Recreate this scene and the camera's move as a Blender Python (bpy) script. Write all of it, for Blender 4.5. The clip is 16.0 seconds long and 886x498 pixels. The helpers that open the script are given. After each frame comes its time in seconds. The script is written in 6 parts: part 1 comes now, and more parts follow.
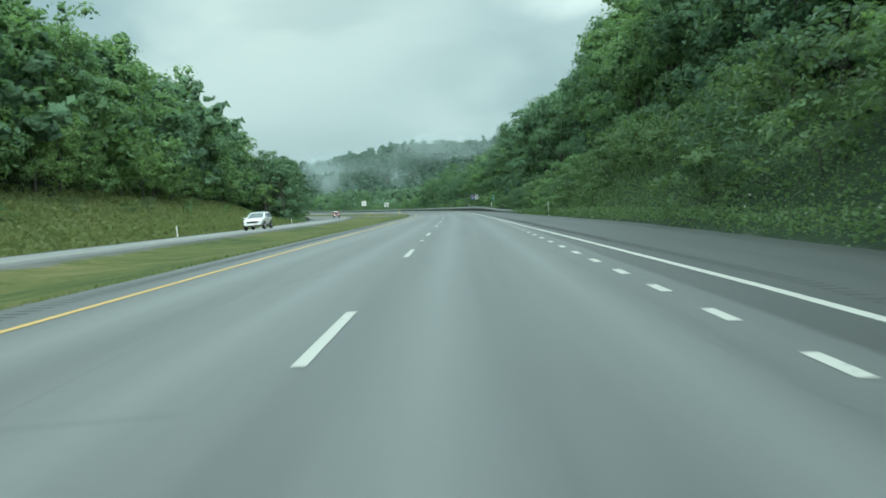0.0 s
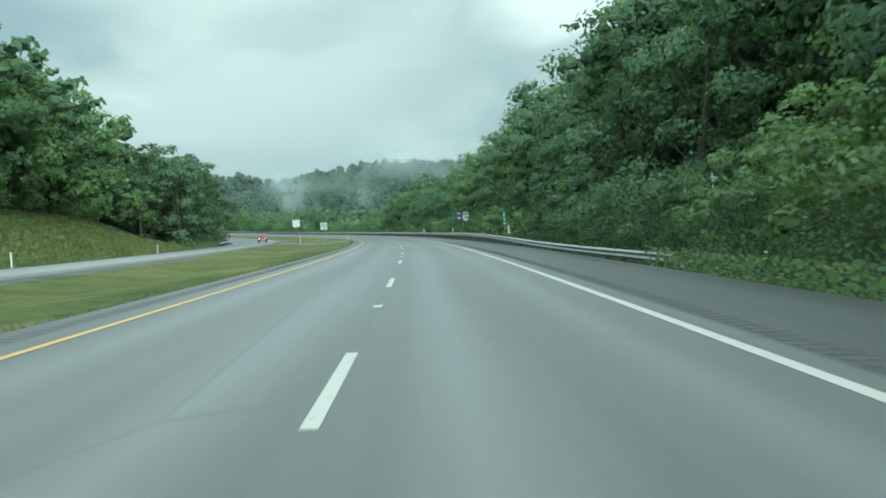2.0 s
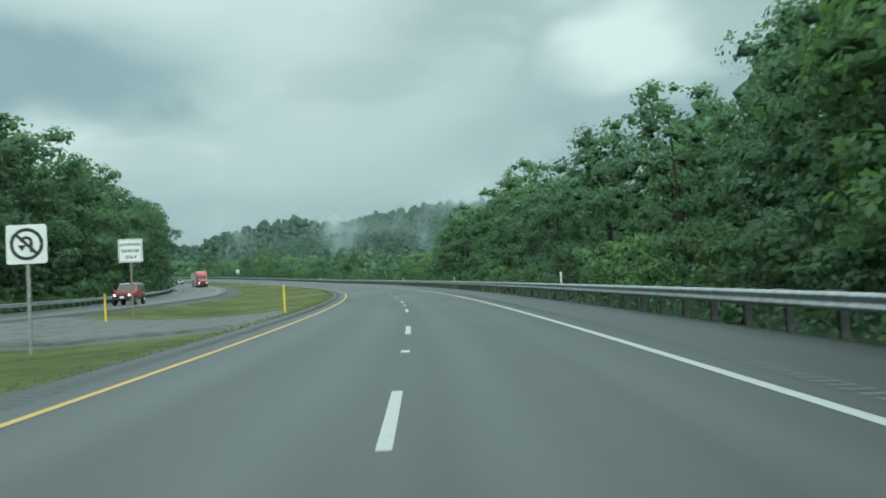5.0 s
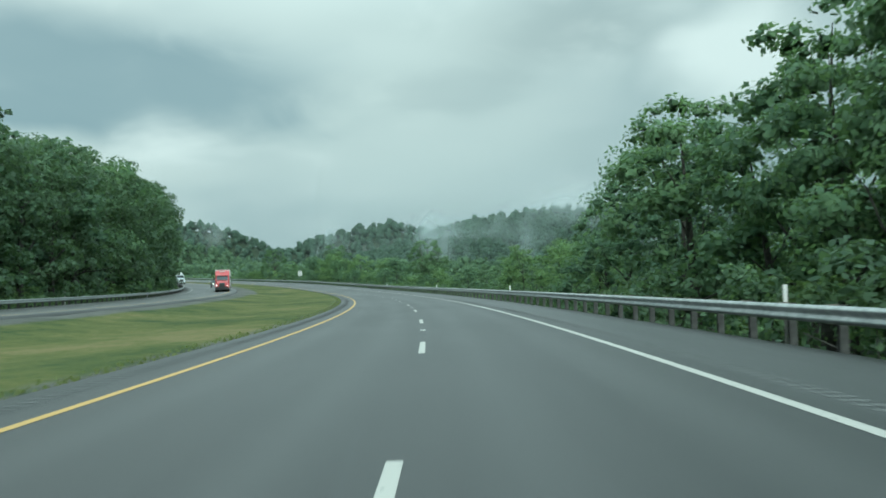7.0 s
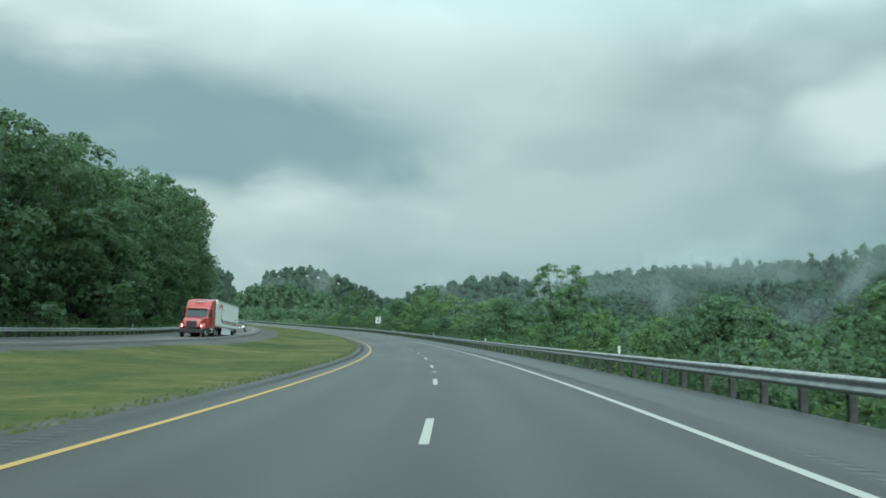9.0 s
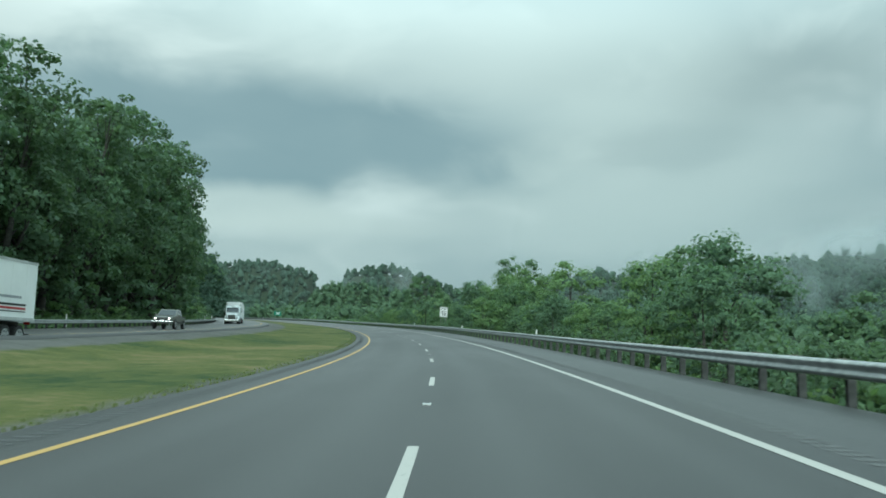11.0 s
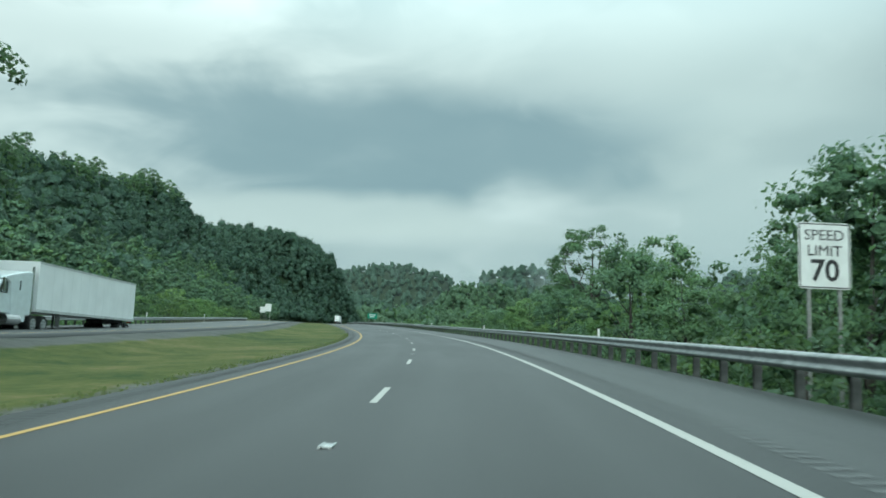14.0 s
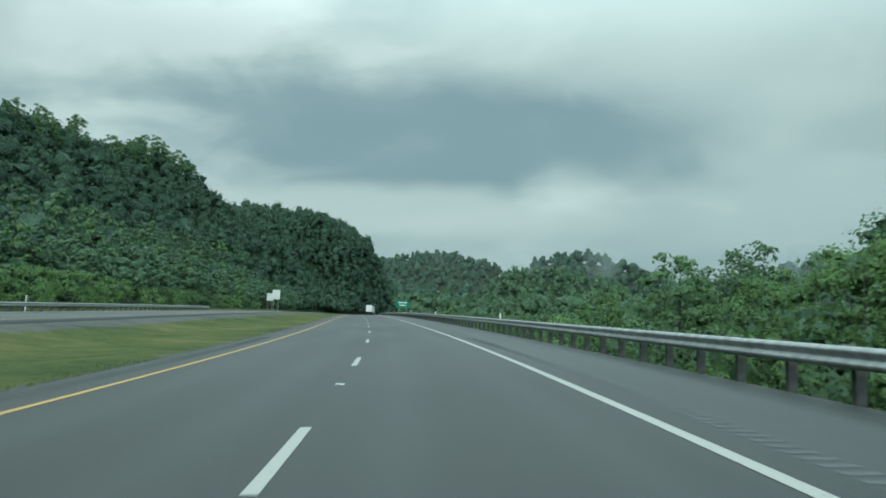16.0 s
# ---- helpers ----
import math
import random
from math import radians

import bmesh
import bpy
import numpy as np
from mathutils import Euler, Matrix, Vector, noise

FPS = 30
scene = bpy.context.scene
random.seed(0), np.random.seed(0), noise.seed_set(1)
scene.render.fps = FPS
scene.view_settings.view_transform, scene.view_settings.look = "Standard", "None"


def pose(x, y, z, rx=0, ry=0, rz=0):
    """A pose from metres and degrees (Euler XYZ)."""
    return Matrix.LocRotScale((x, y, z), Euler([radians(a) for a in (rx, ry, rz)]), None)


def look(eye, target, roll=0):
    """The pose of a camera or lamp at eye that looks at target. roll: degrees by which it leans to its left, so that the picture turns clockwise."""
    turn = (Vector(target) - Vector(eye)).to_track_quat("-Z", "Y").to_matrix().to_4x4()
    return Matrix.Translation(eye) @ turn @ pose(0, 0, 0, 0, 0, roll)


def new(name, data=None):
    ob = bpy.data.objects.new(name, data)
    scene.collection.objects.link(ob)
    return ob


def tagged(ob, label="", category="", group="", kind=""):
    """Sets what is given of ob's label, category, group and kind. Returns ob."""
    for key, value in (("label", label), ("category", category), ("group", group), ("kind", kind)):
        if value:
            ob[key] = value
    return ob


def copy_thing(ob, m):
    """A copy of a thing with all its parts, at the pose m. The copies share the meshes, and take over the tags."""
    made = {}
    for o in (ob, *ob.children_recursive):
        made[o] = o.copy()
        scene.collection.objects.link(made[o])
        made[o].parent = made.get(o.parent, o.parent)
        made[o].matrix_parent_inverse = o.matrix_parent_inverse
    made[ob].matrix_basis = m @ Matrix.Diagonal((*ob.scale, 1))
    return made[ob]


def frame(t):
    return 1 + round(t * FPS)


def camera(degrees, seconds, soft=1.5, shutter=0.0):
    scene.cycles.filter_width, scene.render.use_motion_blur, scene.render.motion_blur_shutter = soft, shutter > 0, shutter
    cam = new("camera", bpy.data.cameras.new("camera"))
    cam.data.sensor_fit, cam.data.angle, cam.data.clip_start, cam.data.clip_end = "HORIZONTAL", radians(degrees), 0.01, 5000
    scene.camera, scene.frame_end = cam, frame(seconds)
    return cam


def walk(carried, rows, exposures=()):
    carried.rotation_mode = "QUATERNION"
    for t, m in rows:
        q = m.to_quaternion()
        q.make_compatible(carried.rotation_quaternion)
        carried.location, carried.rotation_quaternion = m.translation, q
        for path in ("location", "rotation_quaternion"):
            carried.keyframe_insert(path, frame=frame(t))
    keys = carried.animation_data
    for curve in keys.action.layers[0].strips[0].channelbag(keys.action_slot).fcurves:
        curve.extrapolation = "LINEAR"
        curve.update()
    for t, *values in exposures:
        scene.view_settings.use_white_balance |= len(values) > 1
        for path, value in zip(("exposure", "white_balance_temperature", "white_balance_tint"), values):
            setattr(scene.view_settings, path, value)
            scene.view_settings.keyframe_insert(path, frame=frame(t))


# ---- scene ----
# ---------------------------------------------------------------- road line
# s runs along the dashed line of the carriageway, lat to the right of it.
KN = [-20 + 60 * i for i in range(18)]
KV = [-0.52, 0.2, 0.7, 1.05, 1.79, 1.85, 1.63, 1.77, 1.52, 2.04, 0.38, -0.03, -0.02, -0.07, -0.14, -1.2, -2.2, -2.2]
BN = [-20 + 120 * i for i in range(9)]
BV = [-5.32, -2.21, -0.6, 1.79, 3.89, 3.23, 2.85, 2.83, 2.83]
ZN = [-20 + 80 * i for i in range(13)]
ZV = [-1.42, -0.43, 0.34, 0.98, 0.96, 2.09, -0.18, 0.52, -0.63, -0.29, -0.45, -0.42, -0.37]
GRADE = 0.375
LS = np.arange(-20, 1000, 2.0)
_th = np.cumsum(np.interp(LS, KN, KV) / 1000) * 2.0
LTH = _th - np.interp(0, LS, _th)
_gr = np.cumsum(np.interp(LS, ZN, ZV) / 10000) * 2.0
_gr = _gr - np.interp(0, LS, _gr) + GRADE / 100
LX = np.cumsum(-np.sin(LTH)) * 2.0
LY = np.cumsum(np.cos(LTH)) * 2.0
LZ = np.cumsum(_gr) * 2.0
LX, LY, LZ = LX - np.interp(0, LS, LX), LY - np.interp(0, LS, LY), LZ - np.interp(0, LS, LZ)
LB = np.interp(LS, BN, BV) / 100
# the line goes on straight and level behind and far ahead
_b = np.arange(-420, -20, 20.0)
_f = np.arange(1010, 3400, 20.0)
LX = np.concatenate([LX[0] - np.sin(LTH[0]) * (_b - LS[0]), LX, LX[-1] - np.sin(LTH[-1]) * (_f - LS[-1])])
LY = np.concatenate([LY[0] + np.cos(LTH[0]) * (_b - LS[0]), LY, LY[-1] + np.cos(LTH[-1]) * (_f - LS[-1])])
LZ = np.concatenate([LZ[0] + 0 * _b, LZ, LZ[-1] + 0 * _f])
LTH = np.concatenate([LTH[0] + 0 * _b, LTH, LTH[-1] + 0 * _f])
LB = np.concatenate([LB[0] + 0 * _b, LB, LB[-1] + 0 * _f])
LS = np.concatenate([_b, LS, _f])


def heading(s):
    return np.interp(s, LS, LTH)


def bank(s):
    return np.interp(s, LS, LB)


def place(s, lat, h):
    """World points at s along, lat beside and h over the level of the dashed line."""
    t = heading(s)
    return np.stack([np.interp(s, LS, LX) + np.cos(t) * lat, np.interp(s, LS, LY) + np.sin(t) * lat,
                     np.interp(s, LS, LZ) + h + 0 * lat], -1)


def deck(s, lat):
    """Height of the carriageway's surface over the dashed line."""
    return bank(s) * lat


# ---------------------------------------------------------------- camera
cam = camera(57.35, 16.0, soft=1.7, shutter=0.1)
EYE = 1.184
# seconds, s, lat, turn from the road's heading, pitch, lean to the right
DRIVE = [
    (0.0, 0.00, 1.28, 1.24, -3.02, 4.76),
    (0.5, 15.55, 1.04, 0.12, -2.77, 4.18),
    (1.0, 30.97, 0.90, -0.56, -1.49, 3.91),
    (1.5, 46.08, 0.76, -1.13, -1.11, 4.22),
    (2.0, 62.05, 0.76, -1.21, -1.51, 3.38),
    (2.5, 78.98, 0.75, -1.17, -1.23, 3.01),
    (3.0, 95.21, 0.77, -1.21, -0.08, 2.80),
    (3.5, 111.30, 0.72, -1.25, 0.80, 2.78),
    (4.0, 127.24, 0.59, -1.27, 1.40, 2.94),
    (4.5, 143.05, 0.46, -1.21, 1.82, 3.09),
    (5.0, 158.72, 0.37, -0.97, 2.11, 3.03),
    (5.5, 174.25, 0.38, -0.48, 2.37, 2.54),
    (6.0, 189.66, 0.49, 0.26, 2.59, 1.64),
    (6.5, 205.81, 0.48, 0.78, 2.94, 1.28),
    (7.0, 222.81, 0.40, 0.72, 3.03, 1.45),
    (7.5, 239.25, 0.34, 0.82, 4.45, 1.09),
    (8.0, 255.80, 0.38, 1.62, 5.94, -0.32),
    (8.5, 272.42, 0.40, 2.01, 6.82, -1.28),
    (9.0, 289.13, 0.38, 1.97, 7.07, -1.78),
    (9.5, 305.78, 0.35, 1.73, 6.98, -1.96),
    (10.0, 322.21, 0.35, 1.53, 6.79, -1.93),
    (10.5, 338.29, 0.38, 1.57, 6.78, -1.80),
    (11.0, 354.02, 0.45, 1.86, 6.94, -1.58),
    (11.5, 371.05, 0.73, 2.01, 6.63, -1.49),
    (12.0, 388.90, 0.96, 2.07, 6.70, -1.82),
    (12.5, 405.73, 1.07, 1.90, 6.53, -2.03),
    (13.0, 422.57, 1.16, 1.67, 6.96, -2.00),
    (13.5, 438.90, 1.28, 1.92, 7.22, -2.37),
    (14.0, 456.73, 1.28, 2.00, 7.11, -2.11),
    (14.5, 474.35, 1.17, 1.83, 7.24, -1.57),
    (15.0, 491.34, 1.11, 1.28, 7.42, -1.38),
    (15.5, 507.98, 1.00, 0.30, 7.83, -1.79),
    (16.0, 524.82, 0.99, -1.73, 6.33, -2.11),
]


def eye_pose(s, lat, turn, pitch, lean):
    e = place(s, lat, deck(s, lat) + EYE)
    yaw, p, r = heading(s) + radians(turn), radians(pitch), radians(lean)
    fw = Vector((-math.sin(yaw) * math.cos(p), math.cos(yaw) * math.cos(p), math.sin(p)))
    rt = Vector((math.cos(yaw), math.sin(yaw), 0))
    up = rt.cross(fw)
    rt, up = rt * math.cos(r) - up * math.sin(r), up * math.cos(r) + rt * math.sin(r)
    m = Matrix((rt, up, -fw)).transposed().to_4x4()
    m.translation = Vector(e)
    return m


EXPOSURES = [(t, e, k, -9.0) for t, e, k in ((0.0, 0.5, 6040), (1.0, 0.56, 6040), (3.0, 0.52, 6020), (5.5, 0.2, 5980), (7.0, 0.27, 5960), (7.5, 0.32, 5950), (8.0, 0.14, 5950), (11.0, 0.10, 5900), (13.0, 0.18, 5900), (14.0, 0.16, 5900), (15.0, 0.12, 5900), (16.0, -0.02, 5880))]
walk(cam, [(t, eye_pose(*r)) for t, *r in DRIVE], EXPOSURES)


# ---------------------------------------------------------------- node helpers
def nodes_of(mat_or_world):
    mat_or_world.use_nodes = True
    nt = mat_or_world.node_tree
    nt.nodes.clear()
    return nt, nt.nodes, nt.links


def math_node(nt, op, a, b=None, c=None):
    n = nt.nodes.new("ShaderNodeMath")
    n.operation = op
    for i, v in enumerate((a, b, c)):
        if v is None:
            continue
        if isinstance(v, (int, float)):
            n.inputs[i].default_value = v
        else:
            nt.links.new(v, n.inputs[i])
    return n.outputs[0]


def noise_node(nt, vec, scale, detail=4.0, rough=0.55):
    n = nt.nodes.new("ShaderNodeTexNoise")
    n.inputs["Scale"].default_value = scale
    n.inputs["Detail"].default_value = detail
    n.inputs["Roughness"].default_value = rough
    if vec is not None:
        nt.links.new(vec, n.inputs["Vector"])
    return n.outputs["Fac"]


def ramp(nt, fac, stops):
    n = nt.nodes.new("ShaderNodeValToRGB")
    els = n.color_ramp.elements
    while len(els) < len(stops):
        els.new(0.5)
    for e, (p, col) in zip(els, stops):
        e.position = p
        e.color = (*col, 1) if len(col) == 3 else col
    nt.links.new(fac, n.inputs[0])
    return n.outputs[0]


def mix_col(nt, fac, a, b, kind="MIX"):
    n = nt.nodes.new("ShaderNodeMix")
    n.data_type = "RGBA"
    n.blend_type = kind
    for sock, v in ((n.inputs[0], fac), (n.inputs[6], a), (n.inputs[7], b)):
        if isinstance(v, (int, float)):
            sock.default_value = v
        elif isinstance(v, tuple):
            sock.default_value = (*v, 1)
        else:
            nt.links.new(v, sock)
    return n.outputs[2]


def mapping(nt, vec, scale=(1, 1, 1), loc=(0, 0, 0), rot=(0, 0, 0)):
    n = nt.nodes.new("ShaderNodeMapping")
    n.inputs["Scale"].default_value = scale
    n.inputs["Location"].default_value = loc
    n.inputs["Rotation"].default_value = rot
    nt.links.new(vec, n.inputs["Vector"])
    return n.outputs[0]


# ---------------------------------------------------------------- sky and sun
SUN_EL, SUN_AZ = radians(33), radians(162)
world = bpy.data.worlds.new("overcast_sky")
scene.world = world
nt, nd, lk = nodes_of(world)
sky = nd.new("ShaderNodeTexSky")
sky.sky_type = "NISHITA"
sky.sun_disc = False
sky.sun_elevation, sky.sun_rotation = SUN_EL, SUN_AZ
sky.air_density, sky.dust_density = 1.0, 3.0
tc = nd.new("ShaderNodeTexCoord")
sep = nd.new("ShaderNodeSeparateXYZ")
lk.new(tc.outputs["Generated"], sep.inputs[0])
zz = math_node(nt, "MAXIMUM", sep.outputs[2], 0.0)
den = math_node(nt, "ADD", zz, 0.16)
cx = math_node(nt, "DIVIDE", sep.outputs[0], den)
cy = math_node(nt, "DIVIDE", sep.outputs[1], den)
comb = nd.new("ShaderNodeCombineXYZ")
lk.new(cx, comb.inputs[0])
lk.new(cy, comb.inputs[1])
flat = mapping(nt, comb.outputs[0], scale=(0.30, 0.34, 1), loc=(3.1, 1.7, 0), rot=(0, 0, 0.6))
big = noise_node(nt, flat, 0.9, 2.0, 0.45)
mid = noise_node(nt, flat, 2.4, 4.0, 0.5)
az = math_node(nt, "ARCTAN2", math_node(nt, "MULTIPLY", sep.outputs[0], -1.0), sep.outputs[1])
el = math_node(nt, "ARCSINE", sep.outputs[2])
wisp = nd.new("ShaderNodeCombineXYZ")
lk.new(az, wisp.inputs[0])
lk.new(math_node(nt, "MULTIPLY", el, 1.9), wisp.inputs[1])
soft = noise_node(nt, wisp.outputs[0], 2.3, 4.0, 0.5)
fine = noise_node(nt, wisp.outputs[0], 6.5, 4.0, 0.5)
soft.node.inputs["Distortion"].default_value = 0.7
fine.node.inputs["Distortion"].default_value = 0.5
cl = math_node(nt, "ADD", math_node(nt, "MULTIPLY", big, 0.40), math_node(nt, "ADD", math_node(nt, "MULTIPLY", soft, 0.38), math_node(nt, "ADD", math_node(nt, "MULTIPLY", mid, 0.14), math_node(nt, "MULTIPLY", fine, 0.2))))
cloud = ramp(nt, cl, [(0.40, (0.28, 0.365, 0.40)), (0.50, (0.44, 0.525, 0.55)), (0.58, (0.56, 0.635, 0.645)), (0.68, (0.88, 0.93, 0.92))])


def sky_patch(az0, el0, da, de, ragged):
    """A soft-edged region of the cloud deck around a direction, in degrees."""
    x = math_node(nt, "DIVIDE", math_node(nt, "ADD", az, -radians(az0)), radians(da))
    y = math_node(nt, "DIVIDE", math_node(nt, "ADD", el, -radians(el0)), radians(de))
    r = math_node(nt, "SQRT", math_node(nt, "ADD", math_node(nt, "MULTIPLY", x, x), math_node(nt, "MULTIPLY", y, y)))
    r = math_node(nt, "ADD", r, math_node(nt, "MULTIPLY_ADD", soft, ragged, -0.5 * ragged))
    r = math_node(nt, "ADD", r, math_node(nt, "MULTIPLY_ADD", fine, ragged * 0.5, -0.25 * ragged))
    mr = nd.new("ShaderNodeMapRange")
    mr.interpolation_type = "SMOOTHSTEP"
    lk.new(r, mr.inputs[0])
    for i, v in ((1, 0.35), (2, 1.15), (3, 1.0), (4, 0.0)):
        mr.inputs[i].default_value = v
    return mr.outputs[0]


# azimuth, elevation, half width, half height, raggedness, weight, colour of the cloud deck's main forms
for a_, e_, da_, de_, rag_, wt_, col_ in ((12, 13, 15, 8, 1.2, 0.6, (0.65, 0.725, 0.715)), (2, 18, 10, 3.6, 2.2, 0.55, (0.42, 0.49, 0.50)),
                                          (9, 14, 7, 2.2, 2.6, 0.4, (0.44, 0.515, 0.53)), (-1, 9.5, 5, 2.0, 2.4, 0.3, (0.45, 0.53, 0.54)),
                                          (58, 19, 14, 4.0, 2.0, 0.4, (0.78, 0.84, 0.83)), (42, 14.3, 25, 5.4, 1.9, 0.78, (0.29, 0.395, 0.445)),
                                          (41, 8.8, 17, 1.9, 1.8, 0.75, (0.74, 0.80, 0.78)), (29, 21, 15, 3.4, 2.0, 0.6, (0.80, 0.86, 0.85)),
                                          (14, 19.5, 12, 5, 1.6, 0.55, (0.76, 0.83, 0.82)), (-10, 15.5, 6.5, 3.6, 2.6, 0.8, (0.92, 0.97, 0.96))):
    cloud = mix_col(nt, math_node(nt, "MULTIPLY", sky_patch(a_, e_, da_, de_, rag_), wt_), cloud, col_)
# an overcast deck is brightest overhead
over = nd.new("ShaderNodeMapRange")
over.interpolation_type = "SMOOTHSTEP"
lk.new(sep.outputs[2], over.inputs[0])
for i, v in ((1, 0.31), (2, 0.62), (3, 1.0), (4, 3.3)):
    over.inputs[i].default_value = v
deck_light = nd.new("ShaderNodeVectorMath")
deck_light.operation = "SCALE"
lk.new(cloud, deck_light.inputs[0])
lk.new(over.outputs[0], deck_light.inputs["Scale"])
bright = deck_light.outputs[0]
bg_sky = nd.new("ShaderNodeBackground")
lk.new(sky.outputs[0], bg_sky.inputs[0])
bg_sky.inputs[1].default_value = 0.05
bg_cl = nd.new("ShaderNodeBackground")
lk.new(bright, bg_cl.inputs[0])
bg_cl.inputs[1].default_value = 0.84
mixs = nd.new("ShaderNodeMixShader")
mixs.inputs[0].default_value = 0.92
lk.new(bg_sky.outputs[0], mixs.inputs[1])
lk.new(bg_cl.outputs[0], mixs.inputs[2])
wout = nd.new("ShaderNodeOutputWorld")
lk.new(mixs.outputs[0], wout.inputs[0])

sun_data = bpy.data.lights.new("sun", "SUN")
sun_data.energy, sun_data.angle, sun_data.color = 1.5, radians(35), (1.0, 0.97, 0.92)
sun = new("sun", sun_data)
_sd = Vector((math.sin(SUN_AZ) * math.cos(SUN_EL), math.cos(SUN_AZ) * math.cos(SUN_EL), math.sin(SUN_EL)))
sun.matrix_world = look(_sd * 80, (0, 0, 0))


# ---------------------------------------------------------------- materials
def surface(name, color_fn, rough=0.8, bump_scale=None, bump=0.2, dist=0.02, metal=0.0, spec=0.5, rough_var=0.0):
    """A principled material; color_fn(nt, object coordinates) gives the base colour socket or tuple."""
    m = bpy.data.materials.new(name)
    nt, nd, lk = nodes_of(m)
    out = nd.new("ShaderNodeOutputMaterial")
    bs = nd.new("ShaderNodeBsdfPrincipled")
    lk.new(bs.outputs[0], out.inputs[0])
    tc = nd.new("ShaderNodeTexCoord")
    co = tc.outputs["Object"]
    col = color_fn(nt, co)
    if isinstance(col, tuple):
        bs.inputs["Base Color"].default_value = (*col, 1)
    else:
        lk.new(col, bs.inputs["Base Color"])
    bs.inputs["Roughness"].default_value = rough
    bs.inputs["Metallic"].default_value = metal
    bs.inputs["Specular IOR Level"].default_value = spec
    if rough_var:
        lk.new(math_node(nt, "MULTIPLY_ADD", noise_node(nt, co, 3.0), rough_var, rough - rough_var / 2), bs.inputs["Roughness"])
    if bump_scale:
        b = nd.new("ShaderNodeBump")
        b.inputs["Strength"].default_value = bump
        b.inputs["Distance"].default_value = dist
        lk.new(noise_node(nt, co, bump_scale, 5.0), b.inputs["Height"])
        lk.new(b.outputs[0], bs.inputs["Normal"])
    return m


def two_tone(a, b, scale, detail=5.0, lo=0.35, hi=0.65):
    return lambda nt, co: ramp(nt, noise_node(nt, co, scale, detail), [(lo, a), (hi, b)])


def road_material(name, base_a, base_b, lanes):
    """Worn asphalt: grain, patches along the lanes, wheel paths, sealed joints and milled rumble strips, from the (s, lat) map."""
    m = bpy.data.materials.new(name)
    nt, nd, lk = nodes_of(m)
    out = nd.new("ShaderNodeOutputMaterial")
    bs = nd.new("ShaderNodeBsdfPrincipled")
    lk.new(bs.outputs[0], out.inputs[0])
    uv = nd.new("ShaderNodeUVMap")
    uv.uv_map = "road"
    sep = nd.new("ShaderNodeSeparateXYZ")
    lk.new(uv.outputs[0], sep.inputs[0])
    lat = sep.outputs[1]
    co = uv.outputs[0]
    grain = noise_node(nt, co, 55.0, 3.0, 0.7)
    streak = noise_node(nt, mapping(nt, co, scale=(0.035, 1.3, 1)), 1.0, 5.0, 0.6)
    patch = noise_node(nt, mapping(nt, co, scale=(0.05, 0.25, 1)), 1.0, 4.0, 0.5)
    f = math_node(nt, "ADD", math_node(nt, "MULTIPLY", streak, 0.55), math_node(nt, "ADD", math_node(nt, "MULTIPLY", patch, 0.3), math_node(nt, "MULTIPLY", grain, 0.15)))
    col = ramp(nt, f, [(0.36, base_a), (0.64, base_b)])
    # polished, lighter wheel paths
    w = None
    for c in lanes:
        d = math_node(nt, "ABSOLUTE", math_node(nt, "ADD", lat, -c))
        k = math_node(nt, "MAXIMUM", math_node(nt, "SUBTRACT", 1.0, math_node(nt, "DIVIDE", d, 0.55)), 0.0)
        w = k if w is None else math_node(nt, "MAXIMUM", w, k)
    wob = math_node(nt, "MULTIPLY", w, math_node(nt, "MULTIPLY_ADD", patch, 0.6, 0.25))
    col = mix_col(nt, wob, col, tuple(min(1, v * 1.4) for v in base_b))
    # windscreen glare and falloff put into the colour: first stretch pale, darker further on
    def along(x, *ends):
        mr = nd.new("ShaderNodeMapRange")
        mr.interpolation_type = "SMOOTHSTEP"
        lk.new(x, mr.inputs[0])
        for i, v in enumerate(ends):
            mr.inputs[i + 1].default_value = v
        return mr.outputs[0]

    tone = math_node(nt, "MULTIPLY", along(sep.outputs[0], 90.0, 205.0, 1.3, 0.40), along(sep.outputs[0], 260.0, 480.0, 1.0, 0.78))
    # outer shoulder: first darkened for reflected trees, further on aged, paler asphalt
    shoulder_tone = math_node(nt, "MULTIPLY", along(math_node(nt, "MULTIPLY_ADD", streak, 0.5, lat), 4.33, 4.43, 0.0, 1.0), along(sep.outputs[0], 110.0, 240.0, -0.5, 0.6))
    tone = math_node(nt, "MULTIPLY", tone, math_node(nt, "ADD", shoulder_tone, 1.0))
    sc = nd.new("ShaderNodeVectorMath")
    sc.operation = "SCALE"
    lk.new(col, sc.inputs[0])
    lk.new(tone, sc.inputs["Scale"])
    col = sc.outputs[0]
    # thin dark crack-seal lines
    vor = nd.new("ShaderNodeTexVoronoi")
    vor.feature = "DISTANCE_TO_EDGE"
    vor.inputs["Scale"].default_value = 1.0
    wv = mapping(nt, co, scale=(0.045, 0.22, 1))
    lk.new(wv, vor.inputs["Vector"])
    crack = math_node(nt, "LESS_THAN", vor.outputs["Distance"], 0.003)
    crack = math_node(nt, "MULTIPLY", crack, math_node(nt, "GREATER_THAN", patch, 0.53))
    col = mix_col(nt, math_node(nt, "MULTIPLY", crack, 0.25), col, (0.05, 0.052, 0.055))
    lk.new(col, bs.inputs["Base Color"])
    bs.inputs["Roughness"].default_value = 0.62
    lk.new(math_node(nt, "MULTIPLY_ADD", patch, 0.25, 0.38), bs.inputs["Roughness"])
    bs.inputs["Specular IOR Level"].default_value = 0.55
    b = nd.new("ShaderNodeBump")
